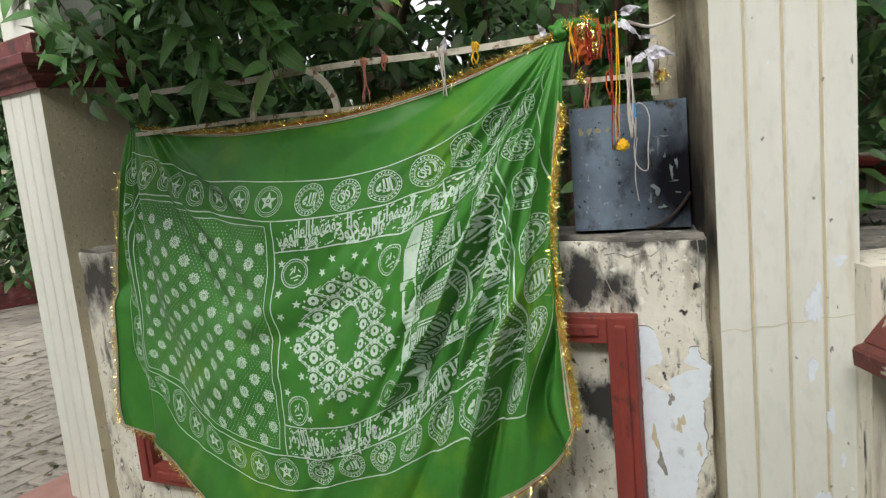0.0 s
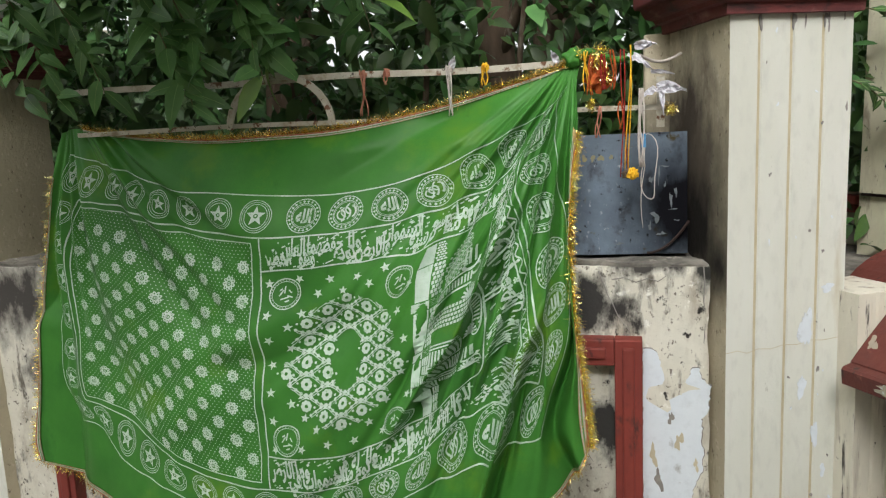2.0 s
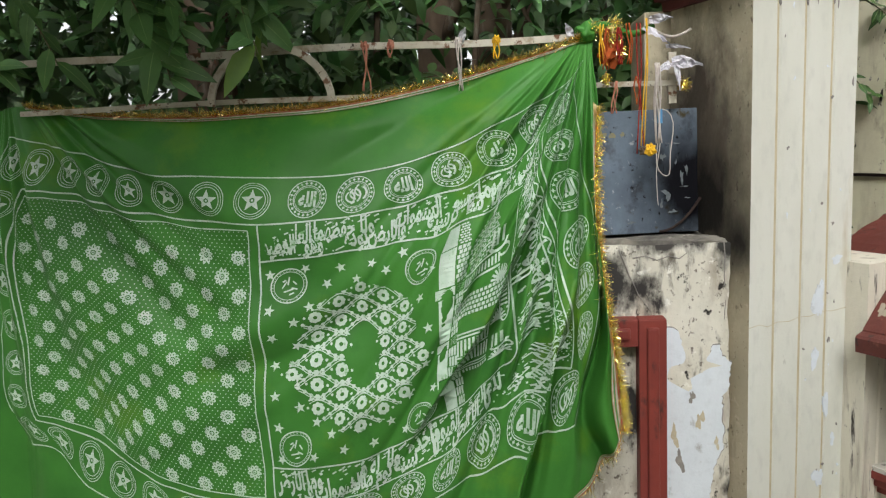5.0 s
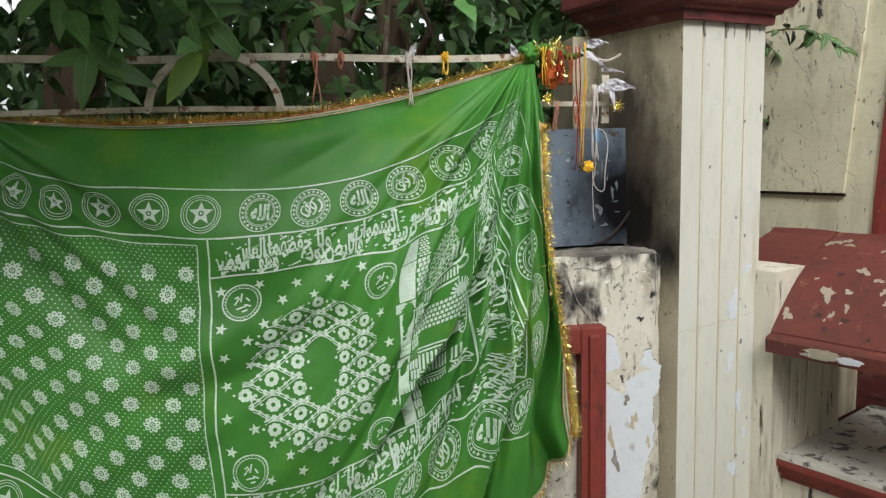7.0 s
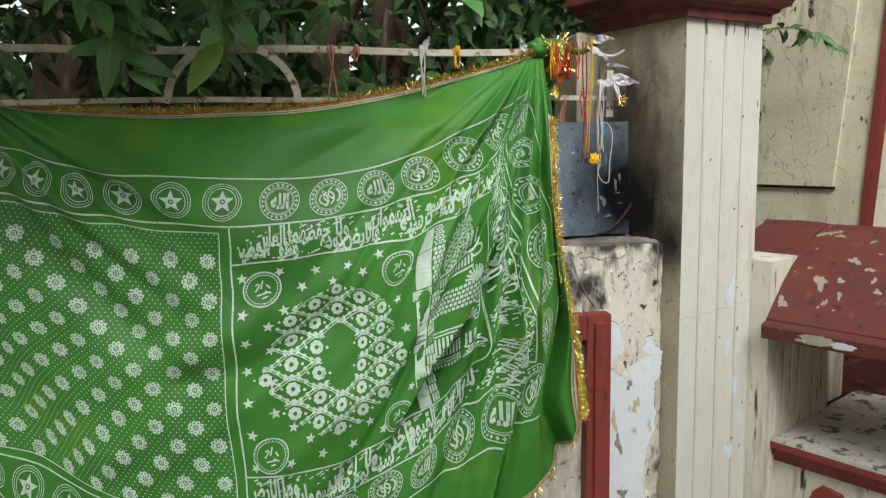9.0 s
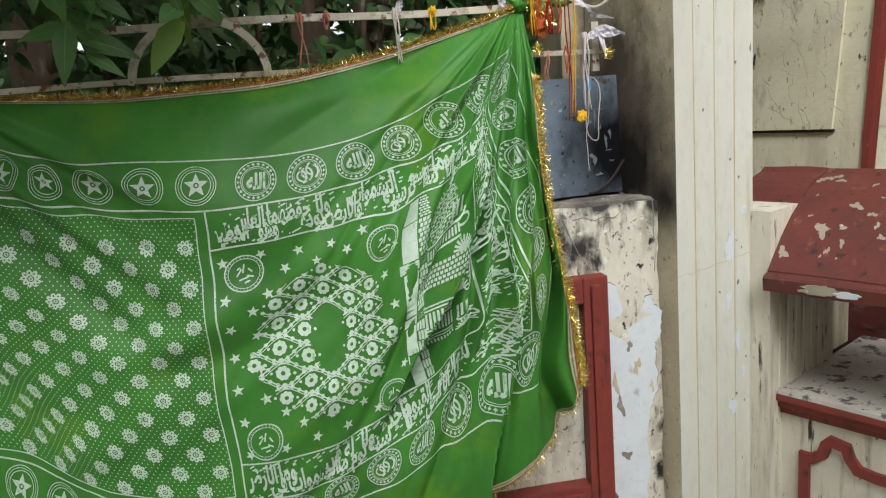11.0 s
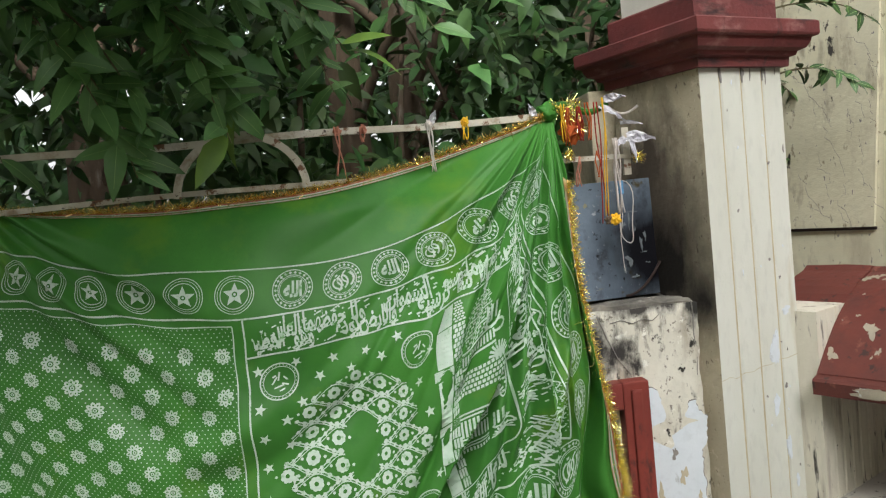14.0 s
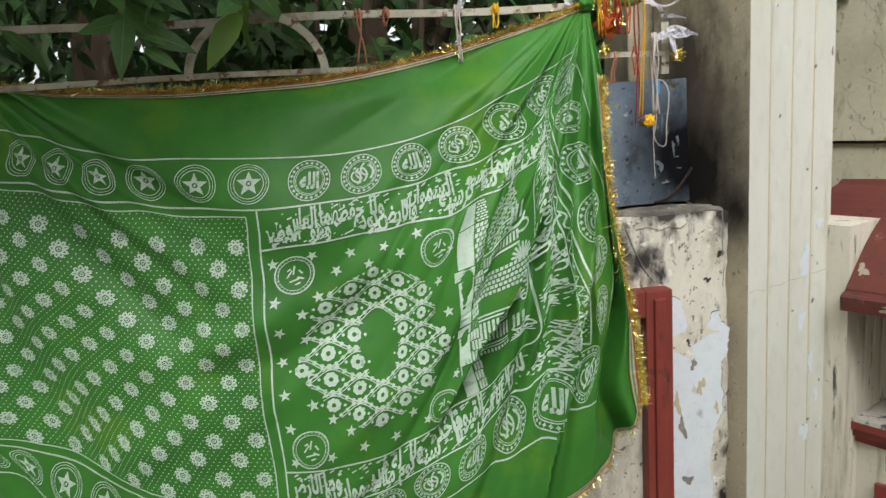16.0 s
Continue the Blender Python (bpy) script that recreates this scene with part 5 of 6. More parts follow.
def branch(name, a, b, sag, count, length, rng, label, mat, thick=0.005, spread=1.0, bright=0):
    top = thing(name, label, "branch", "leafy branches over the railing")
    pts = curve_points(a, b, sag, 14)
    mesh_part("twig", *tube(pts, thick, 6, 0.3), TWIG, top)
    main, pale = [], []
    for k in range(count):
        f = 0.12 + 0.88 * (k + rng.random() * 0.6) / count
        i = min(int(f * 14), 13)
        p = pts[i].lerp(pts[i + 1], min(1, f * 14 - i))
        d = (pts[i + 1] - pts[i]).normalized()
        out = Vector((rng.gauss(0.1, 0.9), rng.gauss(-0.25, 0.4), rng.gauss(-0.15, 0.45))) * spread + d * 0.5
        s = length * rng.uniform(0.7, 1.25)
        item = leaf_at(p, out, s, s * rng.uniform(0.34, 0.46), rng, tilt=1.1)
        (pale if k >= count - bright else main).append(item)
    for v, f in main:
        # the pale midrib is a narrow raised strip on both faces
        rows, o = len(v) // 3, len(v)
        v, f = list(v), list(f)
        for sign in (1, -1):
            q = len(v)
            for i in range(rows):
                mid, side = v[3 * i + 1], v[min(3 * i + 2, o - 2)] - v[min(3 * i, o - 4)]
                side = side.normalized() * (0.0011 * (1 - 0.8 * i / rows)) if side.length > 1e-6 else Vector()
                ahead = (v[min(3 * i + 4, o - 2)] - v[max(3 * i - 2, 1)]).normalized()
                off = ahead.cross(side).normalized() * 0.0016 * sign if side.length else Vector()
                v += [mid - side + off, mid + side + off]
            f += [(q + 2 * i, q + 2 * i + 2, q + 2 * i + 3, q + 2 * i + 1) for i in range(rows - 2)]
        ob = mesh_part("leaf", v, f, mat, top, smooth=True)
        ob.data.materials.append(RIB)
        for poly in ob.data.polygons:
            if min(poly.vertices) >= o:
                poly.material_index = 1
    for item in pale:
        mesh_part("leaf", *item, LEAF_B, top, "yellow-green new leaf", smooth=True)
    return top


rng = random.Random(31)
LAB = "leafy branch hanging over the railing and the cloth"
for a, b, sag, count, size, bright in (
        ((-2.25, 1.98, 2.25), (-1.64, 1.76, 1.64), (0.08, -0.05, 0.10), 30, 0.115, 0), ((-2.05, 2.00, 2.15), (-1.58, 1.78, 1.70), (0.06, -0.06, 0.08), 28, 0.11, 0),
        ((-1.95, 2.02, 2.25), (-1.38, 1.78, 1.70), (0.06, -0.06, 0.10), 30, 0.115, 1), ((-1.80, 2.05, 2.20), (-1.42, 1.80, 1.80), (0.06, -0.06, 0.06), 26, 0.11, 0),
        ((-1.75, 2.05, 2.30), (-1.10, 1.82, 1.85), (0.06, -0.05, 0.05), 28, 0.11, 2), ((-2.45, 1.95, 2.20), (-1.92, 1.80, 1.66), (0.05, -0.04, 0.08), 28, 0.11, 0),
        ((-2.75, 1.95, 2.20), (-2.25, 1.78, 1.80), (0.05, -0.04, 0.05), 22, 0.11, 0), ((-1.30, 2.25, 2.40), (-0.85, 2.08, 1.95), (0.02, -0.02, 0.08), 24, 0.10, 0),
        ((-2.30, 1.82, 2.35), (-1.75, 1.70, 1.98), (0.05, -0.04, 0.08), 28, 0.12, 1), ((-1.85, 1.85, 2.40), (-1.35, 1.76, 2.00), (0.05, -0.04, 0.08), 28, 0.12, 0),
        ((-1.72, 1.95, 2.12), (-1.40, 1.77, 1.66), (0.03, -0.04, 0.08), 26, 0.12, 1), ((-1.90, 1.92, 2.02), (-1.62, 1.77, 1.60), (0.03, -0.04, 0.08), 24, 0.11, 0),
        ((-2.35, 1.92, 1.98), (-2.08, 1.80, 1.64), (0.03, -0.04, 0.06), 26, 0.10, 0), ((-2.50, 1.86, 1.95), (-2.16, 1.77, 1.66), (0.03, -0.04, 0.06), 24, 0.10, 0), ((-2.65, 1.80, 2.30), (-2.10, 1.72, 1.86), (0.05, -0.04, 0.08), 24, 0.115, 0), ((-1.55, 2.10, 2.25), (-1.15, 1.95, 1.78), (0.05, 0.0, 0.06), 22, 0.10, 0)):
    branch("leafy_branch", a, b, sag, count, size, rng, LAB, LEAF, bright=bright)
CREEP = "small creeper sprig growing from the veranda wall"
for a, b in (((0.16, 2.42, 1.82), (0.36, 2.33, 1.70)), ((0.14, 2.40, 1.62), (0.30, 2.34, 1.48)), ((0.20, 2.16, 1.765), (0.385, 2.04, 1.69)), ((0.16, 2.10, 1.95), (0.42, 2.0, 1.865))):
    branch("creeper", a, b, (0, -0.03, 0.03), 18, 0.050, rng, CREEP, LEAF_D, 0.003)


GAPS = (((-1.30, 1.84), (-3.76, 2.66)), ((-2.29, 1.95), (-6.71, 3.05)), ((-1.40, 1.94), (-4.09, 3.00)), ((-2.02, 2.02), (-6.13, 3.26)), ((-2.11, 1.94), (-4.16, 3.0)))


def in_gap(p):
    """Thin places in the foliage where the sky comes through."""
    f = (p.y - 2.4) / 5.6
    for ((xa, za), (xb, zb)), wide in zip(GAPS, (0.042, 0.030, 0.040, 0.036, 0.028)):
        if f > -0.12 and math.hypot(p.x - xa - (xb - xa) * f, p.z - za - (zb - za) * f) < wide * p.y * (1 + 1.1 * noise.noise(p * 8.0)):
            return True
    return False


def thicket(name, label, count, box, length, seed, mat):
    """A crown of many single leaves, thick and thin in clumps."""
    r = random.Random(seed)
    verts, faces = [], []
    (xa, xb), (ya, yb), (za, zb) = box
    made = 0
    while made < count:
        p = Vector((r.uniform(xa, xb), r.uniform(ya, yb), r.uniform(za, zb)))
        if noise.noise(p * 1.6) < r.uniform(-0.45, 0.25):
            continue
        if in_gap(p) and r.random() < 0.95:
            continue
        if p.y < 3.7 and p.z > 1.7 and abs(p.x + 1.03 - 0.06 * (p.y - 2.0)) < 0.27 and r.random() < 0.80:
            continue
        s = length * r.uniform(0.6, 1.3)
        v, f = leaf_at(p, (r.gauss(0, 1), r.gauss(-0.4, 0.8), r.gauss(-0.4, 0.6)), s, s * r.uniform(0.35, 0.5), r)
        o = len(verts)
        verts += v
        faces += [tuple(i + o for i in q) for q in f]
        made += 1
    ob = mesh_part(name, verts, faces, mat, None, "", True)
    return tagged(ob, label, "foliage", kind="stuff")


thicket("thicket", "dense dark green shrubs behind the boundary wall", 13000, ((-4.6, 0.8), (2.4, 3.6), (0.9, 2.9)), 0.10, 5, LEAF_D)
thicket("thicket", "dense tree foliage in the background", 12000, ((-9.0, 3.0), (4.0, 6.5), (0.4, 4.6)), 0.19, 6, LEAF_D)
thicket("thicket", "distant treetops", 12000, ((-14.0, 5.0), (7.0, 10.0), (0.2, 5.0)), 0.40, 9, LEAF_D)
thicket("thicket", "overhanging leaves above the boundary wall", 1500, ((-3.6, -0.6), (2.1, 2.5), (1.80, 3.0)), 0.10, 7, LEAF)
# Leaves kept out of view, added to darken the upper part of the cloth.
thicket("tree_canopy", "leaf canopy out of view, added to shade the cloth", 4300, ((-2.20, -1.05), (0.50, 2.1), (2.25, 2.9)), 0.14, 8, LEAF)


def tree(x, y, r, lean, seed, label):
    """A trunk with a fluted foot and a few limbs; its crown is among the foliage."""
    rr = random.Random(seed)
    top = thing("tree", label, "tree", "trees behind the wall")
    n, sides = 18, 18
    verts, faces = [], []
    for i in range(n + 1):
        z = 4.6 * i / n - 0.05
        w = r * (1.25 - 0.5 * i / n + 0.5 * math.exp(-z * 2.5))
        for s in range(sides):
            a = 2 * math.pi * s / sides
            q = w * (1 + 0.13 * math.sin(5 * a + 0.7 * z + seed) + 0.10 * noise.noise(Vector((3 * math.cos(a), 3 * math.sin(a), z * 2 + seed))))
            verts.append((x + lean * z + q * math.cos(a), y + q * math.sin(a), z))
    for i in range(n):
        for s in range(sides):
            faces.append((i * sides + s, i * sides + (s + 1) % sides, (i + 1) * sides + (s + 1) % sides, (i + 1) * sides + s))
    mesh_part("trunk", verts, faces, BARK, top, smooth=True)
    for k in range(6):
        z = rr.uniform(1.6, 4.2)
        a = rr.uniform(0, 6.28)
        p0 = Vector((x + lean * z, y, z))
        p1 = p0 + Vector((math.cos(a) * 1.3, math.sin(a) * 0.8, rr.uniform(0.5, 1.1)))
        mesh_part("limb", *tube(curve_points(p0, p1, (0, 0, 0.15), 8), r * 0.35, 8, 0.3), BARK, top, smooth=True)
    bv, bf = [], []
    for k in range(260):
        a, h = rr.uniform(0, 6.28), rr.uniform(2.4, 5.0)
        p = Vector((x + lean * h + math.cos(a) * rr.uniform(0.2, 1.5), y + math.sin(a) * rr.uniform(0.2, 1.2), h))
        v, f = leaf_at(p, (rr.gauss(0, 1), rr.gauss(0, 1), rr.gauss(-0.3, 0.5)), 0.16, 0.07, rr)
        o = len(bv)
        bv += v
        bf += [tuple(i + o for i in q) for q in f]
    mesh_part("crown", bv, bf, LEAF_D, top, smooth=True)
    return top


tree(-0.83, 3.65, 0.075, 0.0, 1, "rough-barked tree trunk with rusty stains behind the railing")
tree(-1.08, 3.80, 0.085, -0.02, 2, "pale fluted fig trunk with climbing roots behind the railing")
tree(-2.55, 4.3, 0.14, 0.02, 3, "dark tree trunk in the thicket")
tree(0.35, 4.6, 0.16, 0.02, 4, "dark tree trunk in the thicket")
for k, (a, b, sag, r) in enumerate((((-0.35, 3.2, 0.0), (-0.55, 3.4, 3.2), (0.12, 0, 0), 0.02), ((-0.95, 3.0, 0.0), (-0.70, 3.2, 3.2), (-0.1, 0, 0), 0.016), ((-0.2, 3.4, 0.4), (-1.0, 3.2, 2.6), (0.0, 0, 0.2), 0.014),
                                    ((-1.6, 3.1, 0.0), (-1.3, 3.2, 3.0), (0.1, 0, 0), 0.018), ((-0.5, 2.9, 0.8), (0.1, 3.2, 3.0), (0.1, 0, 0.1), 0.012), ((-1.9, 2.9, 0.6), (-2.1, 3.1, 3.0), (0.1, 0, 0.1), 0.014))):
    tagged(mesh_part("bare_stem", *tube(curve_points(a, b, sag, 12), r, 8, 0.6), BARK, smooth=True), "bare grey-brown stem in the thicket", "stem", "bare stems in the thicket")

# ---------------------------------------------------------------- threads, ribbons and tinsel tied to the rail
def thread(name, x, z0, z1, r, mat, label, y=None, wave=0.006, strands=1):
    pieces = []
    rr = random.Random(int(1000 * abs(x)) + int(100 * z1))
    y = rail_y(x) - 0.016 if y is None else y
    for s in range(strands):
        ph, dx = rr.uniform(0, 6), rr.uniform(-0.006, 0.006)
        pieces.append(tube([(x + dx * (i / 12) + wave * math.sin(3.5 * i / 12 + ph), y - 0.003 * s + 0.003 * math.sin(i + ph), z0 + (z1 - z0) * i / 12) for i in range(13)], r, 5, 0.8))
    ob = mesh_part(name, *joined(pieces), mat, smooth=True)
    return tagged(ob, label, "thread", "offering threads")


def knot(x, z, s, mat, y=None, seed=1):
    """A small crumpled knot of cloth or plastic round the rail."""
    bm = bmesh.new()
    bmesh.ops.create_icosphere(bm, subdivisions=3, radius=s)
    y = rail_y(x) - 0.006 if y is None else y
    for v in bm.verts:
        k = 1 + 0.7 * noise.noise(v.co * 2.2 / s + Vector((seed, seed * 2.0, 0)))
        v.co = Vector((x, y, z)) + Vector((v.co.x * k, v.co.y * k * 0.9, v.co.z * k))
    return bm


for x, mat, l0 in ((-1.155, SALMON, 0.10), (-1.09, SALMON, 0.02), (-0.92, WHITE, 0.11), (-0.825, YELLOW, 0.035)):
    thread("tied_thread", x, 1.688, 1.665 - l0, 0.0022, mat, "faded thread tied round the top rail", strands=3, y=rail_y(x) - 0.012)
    tagged(part("thread_knot", knot(x, 1.676, 0.010, mat, seed=int(-x * 10)), mat), "small knot of thread on the rail", "knot", "thread knots")
def scrap(p, d, length, width, seed):
    """A crumpled strip of plastic film from p along d."""
    r = random.Random(seed)
    d = Vector(d).normalized()
    side = d.cross(Vector((r.gauss(0, 0.4), -1, r.gauss(0, 0.4)))).normalized()
    out = d.cross(side)
    n, k = 9, 5
    verts, faces = [], []
    for i in range(n):
        f = i / (n - 1)
        w = width * (0.25 + 0.95 * math.sin(math.pi * min(1, f + 0.18)) ** 0.8)
        for j in range(k):
            g = j / (k - 1) - 0.5
            verts.append(Vector(p) + d * length * f + side * w * g + out * (r.uniform(-0.28, 0.28) * width) + Vector((0, 0, -0.25 * length * f * f)))
    for i in range(n - 1):
        for j in range(k - 1):
            faces.append((i * k + j, (i + 1) * k + j, (i + 1) * k + j + 1, i * k + j + 1))
    return verts, faces


for x, z, d, s in ((-0.635, 1.675, (-0.35, -0.2, 1), 0.05), (-0.915, 1.675, (0.3, -0.2, 1), 0.05)):
    tagged(mesh_part("plastic_scrap", *scrap((x, rail_y(x) - 0.012, z), d, s, 0.016, int(-100 * x)), PLASTIC), "crumpled silvery plastic scrap tied to the rail", "scrap", "plastic scraps")
# the bundle at the right-hand corner
tail = [Vector((-0.592 + 0.165 * f, 1.918 + 0.02 * f, 1.688 + 0.012 * math.sin(7 * f))) for f in [i / 12 for i in range(13)]]
tagged(mesh_part("cloth_strip", *tube(tail, 0.012, 8, 0.6), CLOTH, smooth=True), "twisted green cloth strip tied on beyond the knot", "cloth strip")
cord = [Vector((-0.432 + 0.110 * f, 1.937 + 0.055 * f, 1.688 - 0.02 * math.sin(math.pi * f))) for f in [i / 10 for i in range(11)]]
tagged(mesh_part("cord", *tube(cord, 0.004, 6), WHITE, smooth=True), "dirty white cord from the cloth strip to the pier", "cord")
tagged(part("cloth_knot", knot(-0.595, 1.685, 0.026, CLOTH, seed=7), CLOTH, smooth=True), "tight knot of the green cloth on the rail", "knot")
for x, z0, z1, mat, n in ((-0.560, 1.70, 1.60, YELLOW, 3), (-0.550, 1.69, 1.59, ORANGE, 3), (-0.520, 1.69, 1.60, CRIMSON, 4), (-0.495, 1.70, 1.60, ORANGE, 3), (-0.470, 1.70, 1.375, CRIMSON, 2),
                          (-0.455, 1.71, 1.395, YELLOW, 2), (-0.53, 1.56, 1.48, SALMON, 3), (-0.475, 1.57, 1.50, ORANGE, 2)):
    thread("tied_thread", x, z0, z1, 0.0019, mat, "bright prayer thread hanging from the rail", y=1.915 - 0.003 * n, strands=n)
tagged(part("thread_bundle", knot(-0.535, 1.635, 0.030, ORANGE, y=1.935, seed=3), ORANGE), "bundle of orange threads and tinsel", "bundle")
tagged(part("nut", knot(-0.462, 1.383, 0.011, BARK, y=1.896, seed=4), BARK), "small brown nut tied to a yellow thread", "nut")
tagged(part("yellow_bead", knot(-0.447, 1.385, 0.014, YELLOW, y=1.893, seed=2), YELLOW), "yellow ball hanging on a thread", "ball")
thread("tied_thread", -0.425, 1.60, 1.40, 0.0022, WHITE, "hank of whitish thread over the metal box", y=1.915, strands=6)
loop = [(-0.405 + 0.020 * math.sin(a) + 0.005 * math.sin(3 * a + 1), 1.918, 1.40 - 0.085 * math.cos(a)) for a in [2 * math.pi * i / 20 for i in range(21)]]
tagged(mesh_part("thread_loop", *tube(loop, 0.0014, 5), WHITE, smooth=True), "loop of whitish thread hanging before the metal box", "thread", "offering threads")
thread("tied_thread", -0.418, 1.40, 1.24, 0.0012, WHITE, "fine whitish thread hanging before the metal box", y=1.918)
bm = bmesh.new()
solid(bm, -0.425, -0.413, 1.905, 1.910, 1.45, 1.485, bevel=0.001)
tagged(part("blue_tag", bm, BLUE), "small blue plastic tag on the threads", "tag")
for x, z, d, s, w in ((-0.385, 1.60, (1, -0.3, 0.1), 0.075, 0.030), (-0.385, 1.60, (-1, -0.4, -0.4), 0.05, 0.018), (-0.40, 1.64, (1, -0.3, 0.1), 0.06, 0.012), (-0.455, 1.69, (1, -0.4, -0.5), 0.075, 0.022),
                      (-0.44, 1.705, (0.8, -0.3, 0.25), 0.06, 0.02), (-0.375, 1.60, (0.1, -0.4, -1), 0.06, 0.012)):
    tagged(mesh_part("plastic_scrap", *scrap((x, 1.925, z), d, s, w, int(1000 * z + 100 * d[0])), PLASTIC), "crumpled whitish plastic scrap on the rail", "scrap", "plastic scraps")


def tinsel_ball(x, y, z, s, count, seed, label):
    r = random.Random(seed)
    verts, faces = [], []
    for k in range(count):
        d = Vector((r.gauss(0, 1), r.gauss(0, 1), r.gauss(0, 1))).normalized()
        p = Vector((x, y, z)) + Vector((d.x, d.y * 0.6, d.z)) * s * r.uniform(0.1, 0.75)
        e = p + Vector((r.gauss(0, 1), r.gauss(0, 1), r.gauss(0, 1))).normalized() * s * r.uniform(0.25, 0.5)
        w = d.cross(Vector((r.gauss(0, 1), r.gauss(0, 1), 1))).normalized() * 0.0008
        o = len(verts)
        verts += [p - w, p + w, e + w, e - w]
        faces.append((o, o + 1, o + 2, o + 3))
    return tagged(mesh_part("tinsel_garland", verts, faces, GOLD), label, "tinsel", "gold tinsel tufts", "stuff")


for k, (x, y, z, s, n) in enumerate(((-0.535, 1.925, 1.685, 0.045, 900), (-0.515, 1.92, 1.635, 0.030, 420), (-0.55, 1.915, 1.565, 0.022, 380), (-0.352, 1.935, 1.545, 0.024, 460), (-0.575, 1.915, 1.695, 0.025, 320))):
    tinsel_ball(x, y, z, s, n, 60 + k, "tuft of gold tinsel tied to the railing")

# ---------------------------------------------------------------- far side: paved yard and balustrade
kerb = bmesh.new()
solid(kerb, -3.05, -2.43, 1.55, 2.6, -0.05, 0.14, bevel=0.05)
tagged(part("kerb", kerb, KERB), "pink painted kerb round the foot of the pier", "kerb", kind="structure")
balustrade = thing("balustrade", "cream balustrade with red-brown rails across the yard", "balustrade")
BAL = Matrix.Translation((-8.6, 4.4, 0)) @ pose(0, 0, 0, 0, 0, 62)
bm = bmesh.new()
solid(bm, -3.0, 4.0, 0, 0.3, -0.05, 0.36, BAL, bevel=0.02)
part("base_rail", bm, MAROON, balustrade)
bm = bmesh.new()
solid(bm, -3.0, 4.0, -0.02, 0.26, 0.86, 0.98, BAL, bevel=0.02)
part("top_rail", bm, MAROON, balustrade)
turned = [(0.05, 0.36), (0.05, 0.40), (0.035, 0.42), (0.075, 0.52), (0.08, 0.58), (0.045, 0.70), (0.035, 0.78), (0.05, 0.81), (0.05, 0.862)]
verts, faces = [], []
for r, z in turned:
    for s in range(12):
        verts.append((r * math.cos(math.pi * s / 6), r * math.sin(math.pi * s / 6), z))
for i in range(len(turned) - 1):
    for s in range(12):
        faces.append((i * 12 + s, i * 12 + (s + 1) % 12, (i + 1) * 12 + (s + 1) % 12, (i + 1) * 12 + s))
first = mesh_part("baluster", verts, faces, IVORY, balustrade, smooth=True)
first.matrix_basis = BAL @ Matrix.Translation((-2.8, 0.13, 0))
for i in range(1, 26):
    b = first.copy()
    scene.collection.objects.link(b)
    b.matrix_basis = BAL @ Matrix.Translation((-2.8 + 0.26 * i, 0.13, 0))
pipe = thing("handrail", "white pipe handrail across the yard", "handrail")
mesh_part("pipe", *tube([BAL @ Vector((x, -0.3, 1.10)) for x in (-3, 0, 4)], 0.04, 10), RAIL, pipe)
for x in (-2.5, 0.0, 2.5):
    mesh_part("post", *tube([BAL @ Vector((x, -0.3, 0)), BAL @ Vector((x, -0.3, 1.08))], 0.025, 8), RAIL, pipe)
yard_wall = bmesh.new()
solid(yard_wall, -5.0, 6.0, 3.0, 3.2, -0.05, 3.4, BAL)
tagged(part("wall_yard", yard_wall, PANEL), "cream wall on the far side of the yard", "wall", kind="structure")
paving = thing("pavement", "uneven pinkish paving blocks with leaf litter", "pavement", kind="structure")
bm = bmesh.new()
solid(bm, -0.098, 0.098, -0.098, 0.098, -0.04, 0.0, bevel=0.008)
slab = part("paver", bm, PAVER, paving)
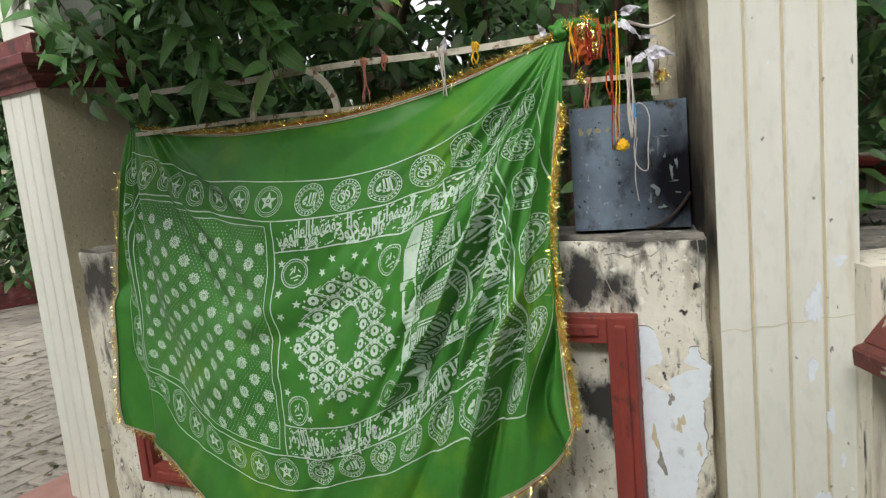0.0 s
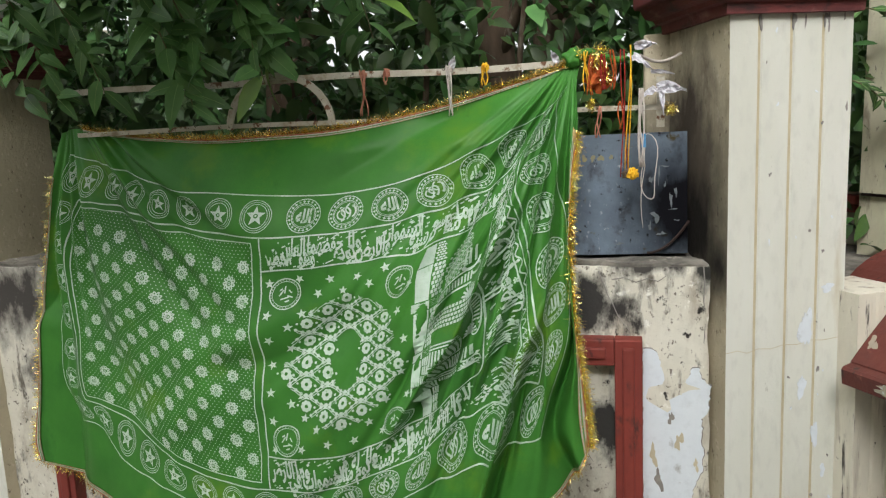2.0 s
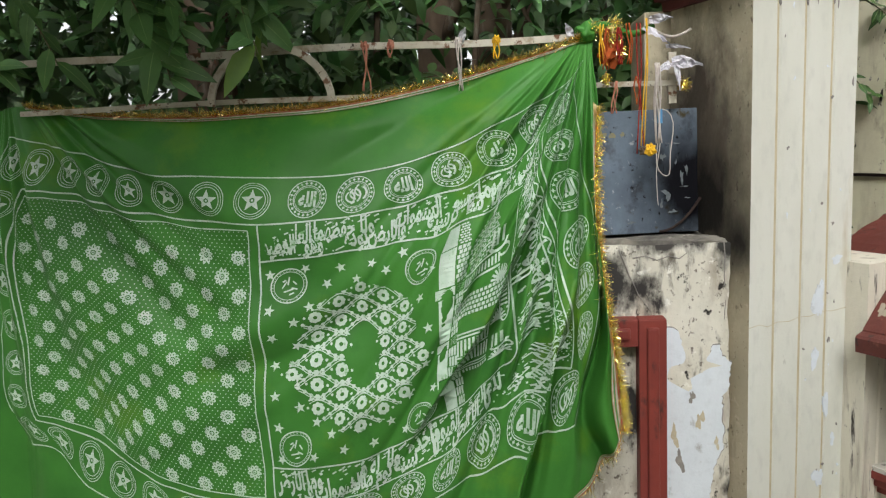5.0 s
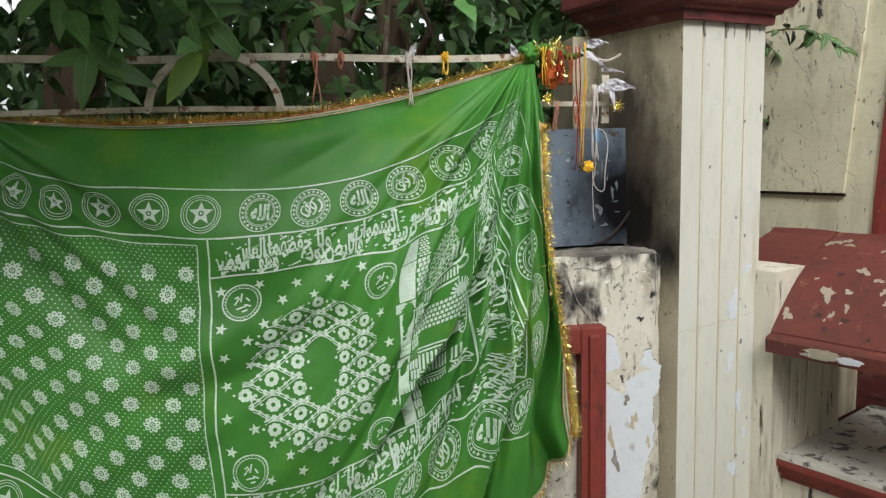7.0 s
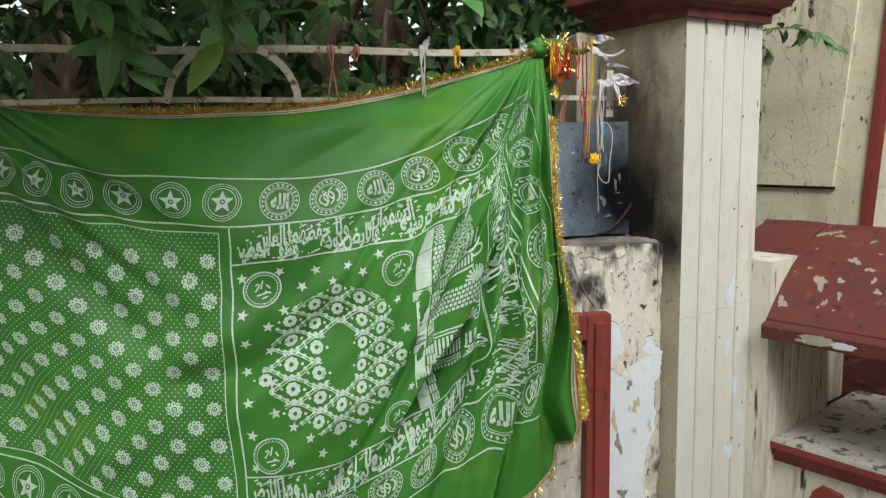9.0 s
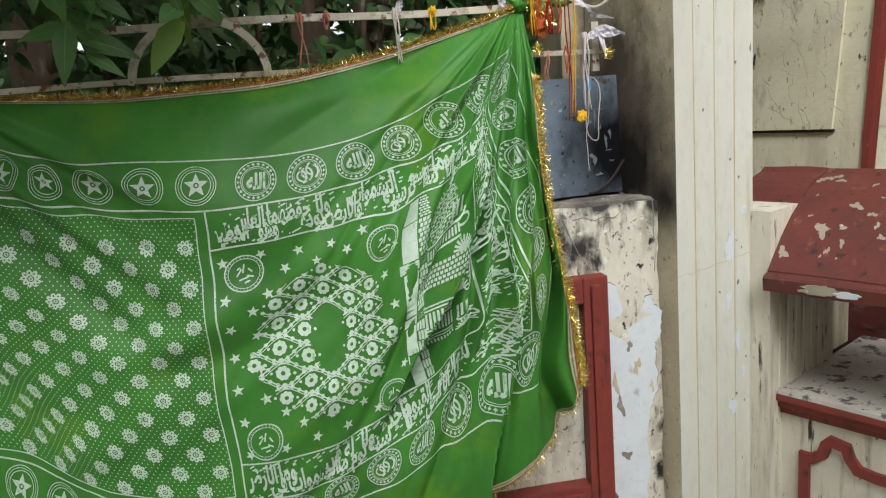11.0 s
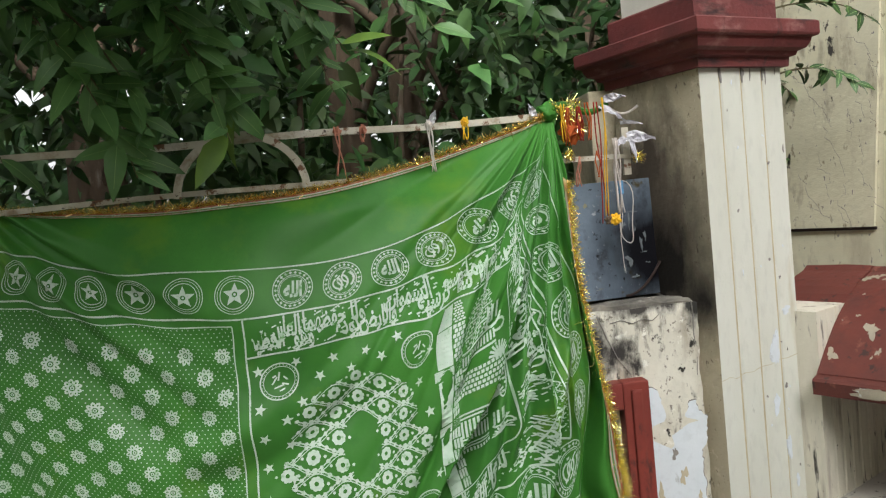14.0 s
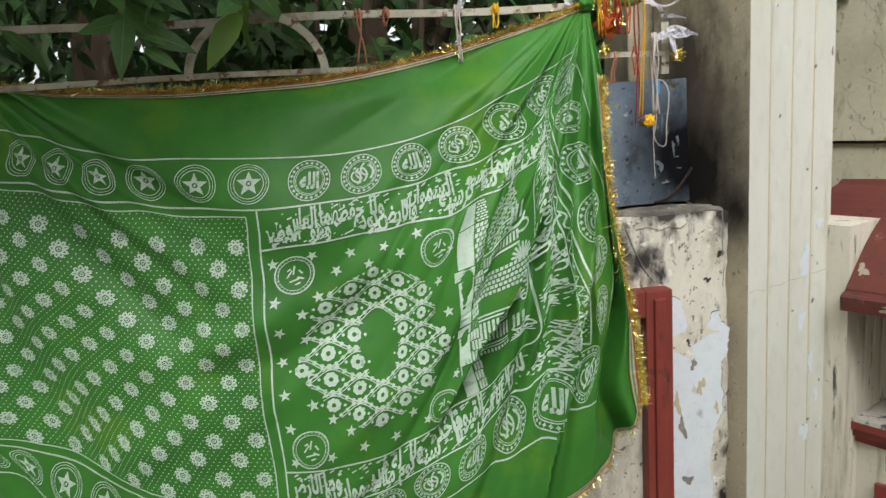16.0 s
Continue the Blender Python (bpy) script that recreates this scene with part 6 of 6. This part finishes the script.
slab.matrix_basis = pose(-2.95, 1.2, 0.0)
rr = random.Random(8)
for i in range(24):
    for j in range(12):
        if i == 0 and j == 0:
            continue
        x, y = -2.95 - 0.2 * i, 1.2 + 0.2 * j + 0.1 * (i % 2)
        if -3.1 < x < -2.35 and 1.45 < y < 2.7:
            continue
        q = slab.copy()
        scene.collection.objects.link(q)
        q.matrix_basis = pose(x, y, rr.uniform(-0.006, 0.006), rr.uniform(-1, 1), rr.uniform(-1, 1), rr.uniform(-1.5, 1.5))
pv, pf = [], []
for i in range(40):
    for j in range(34):
        x, y = -2.95 - 0.2 * i, 1.2 + 0.2 * j + 0.1 * (i % 2)
        if i < 24 and j < 12:
            continue
        o, h = len(pv), rr.uniform(-0.006, 0.006)
        for dx, dy, dz in ((-0.098, -0.098, 0), (0.098, -0.098, 0), (0.098, 0.098, 0), (-0.098, 0.098, 0), (-0.098, -0.098, -0.03), (0.098, -0.098, -0.03), (0.098, 0.098, -0.03), (-0.098, 0.098, -0.03)):
            pv.append((x + dx, y + dy, h + dz))
        pf += [tuple(o + k for k in q) for q in ((0, 1, 2, 3), (0, 4, 5, 1), (1, 5, 6, 2), (2, 6, 7, 3), (3, 7, 4, 0))]
tagged(mesh_part("far_pavers", pv, pf, PAVER, paving), kind="stuff")
lv, lf = [], []
for k in range(500):
    p = Vector((rr.uniform(-6.5, -2.6), rr.uniform(0.8, 4.0), 0.012))
    v, f = leaf_at(p, (rr.gauss(0, 1), rr.gauss(0, 1), 0.1), rr.uniform(0.03, 0.08), 0.03, rr, 0.1, 0.3)
    o = len(lv)
    lv += v
    lf += [tuple(i + o for i in q) for q in f]
tagged(mesh_part("leaf_litter", lv, lf, TWIG), "fallen leaves and litter on the paving", "leaf litter", kind="stuff")

# ---------------------------------------------------------------- unseen plain wall behind the viewer, added to block low sky light
lane = bmesh.new()
solid(lane, -14, 12, -4.8, -4.6, -0.05, 6.0)
tagged(part("wall_lane", lane, PANEL), "unseen plain wall behind the viewer, added to block low sky light", "wall", kind="structure")
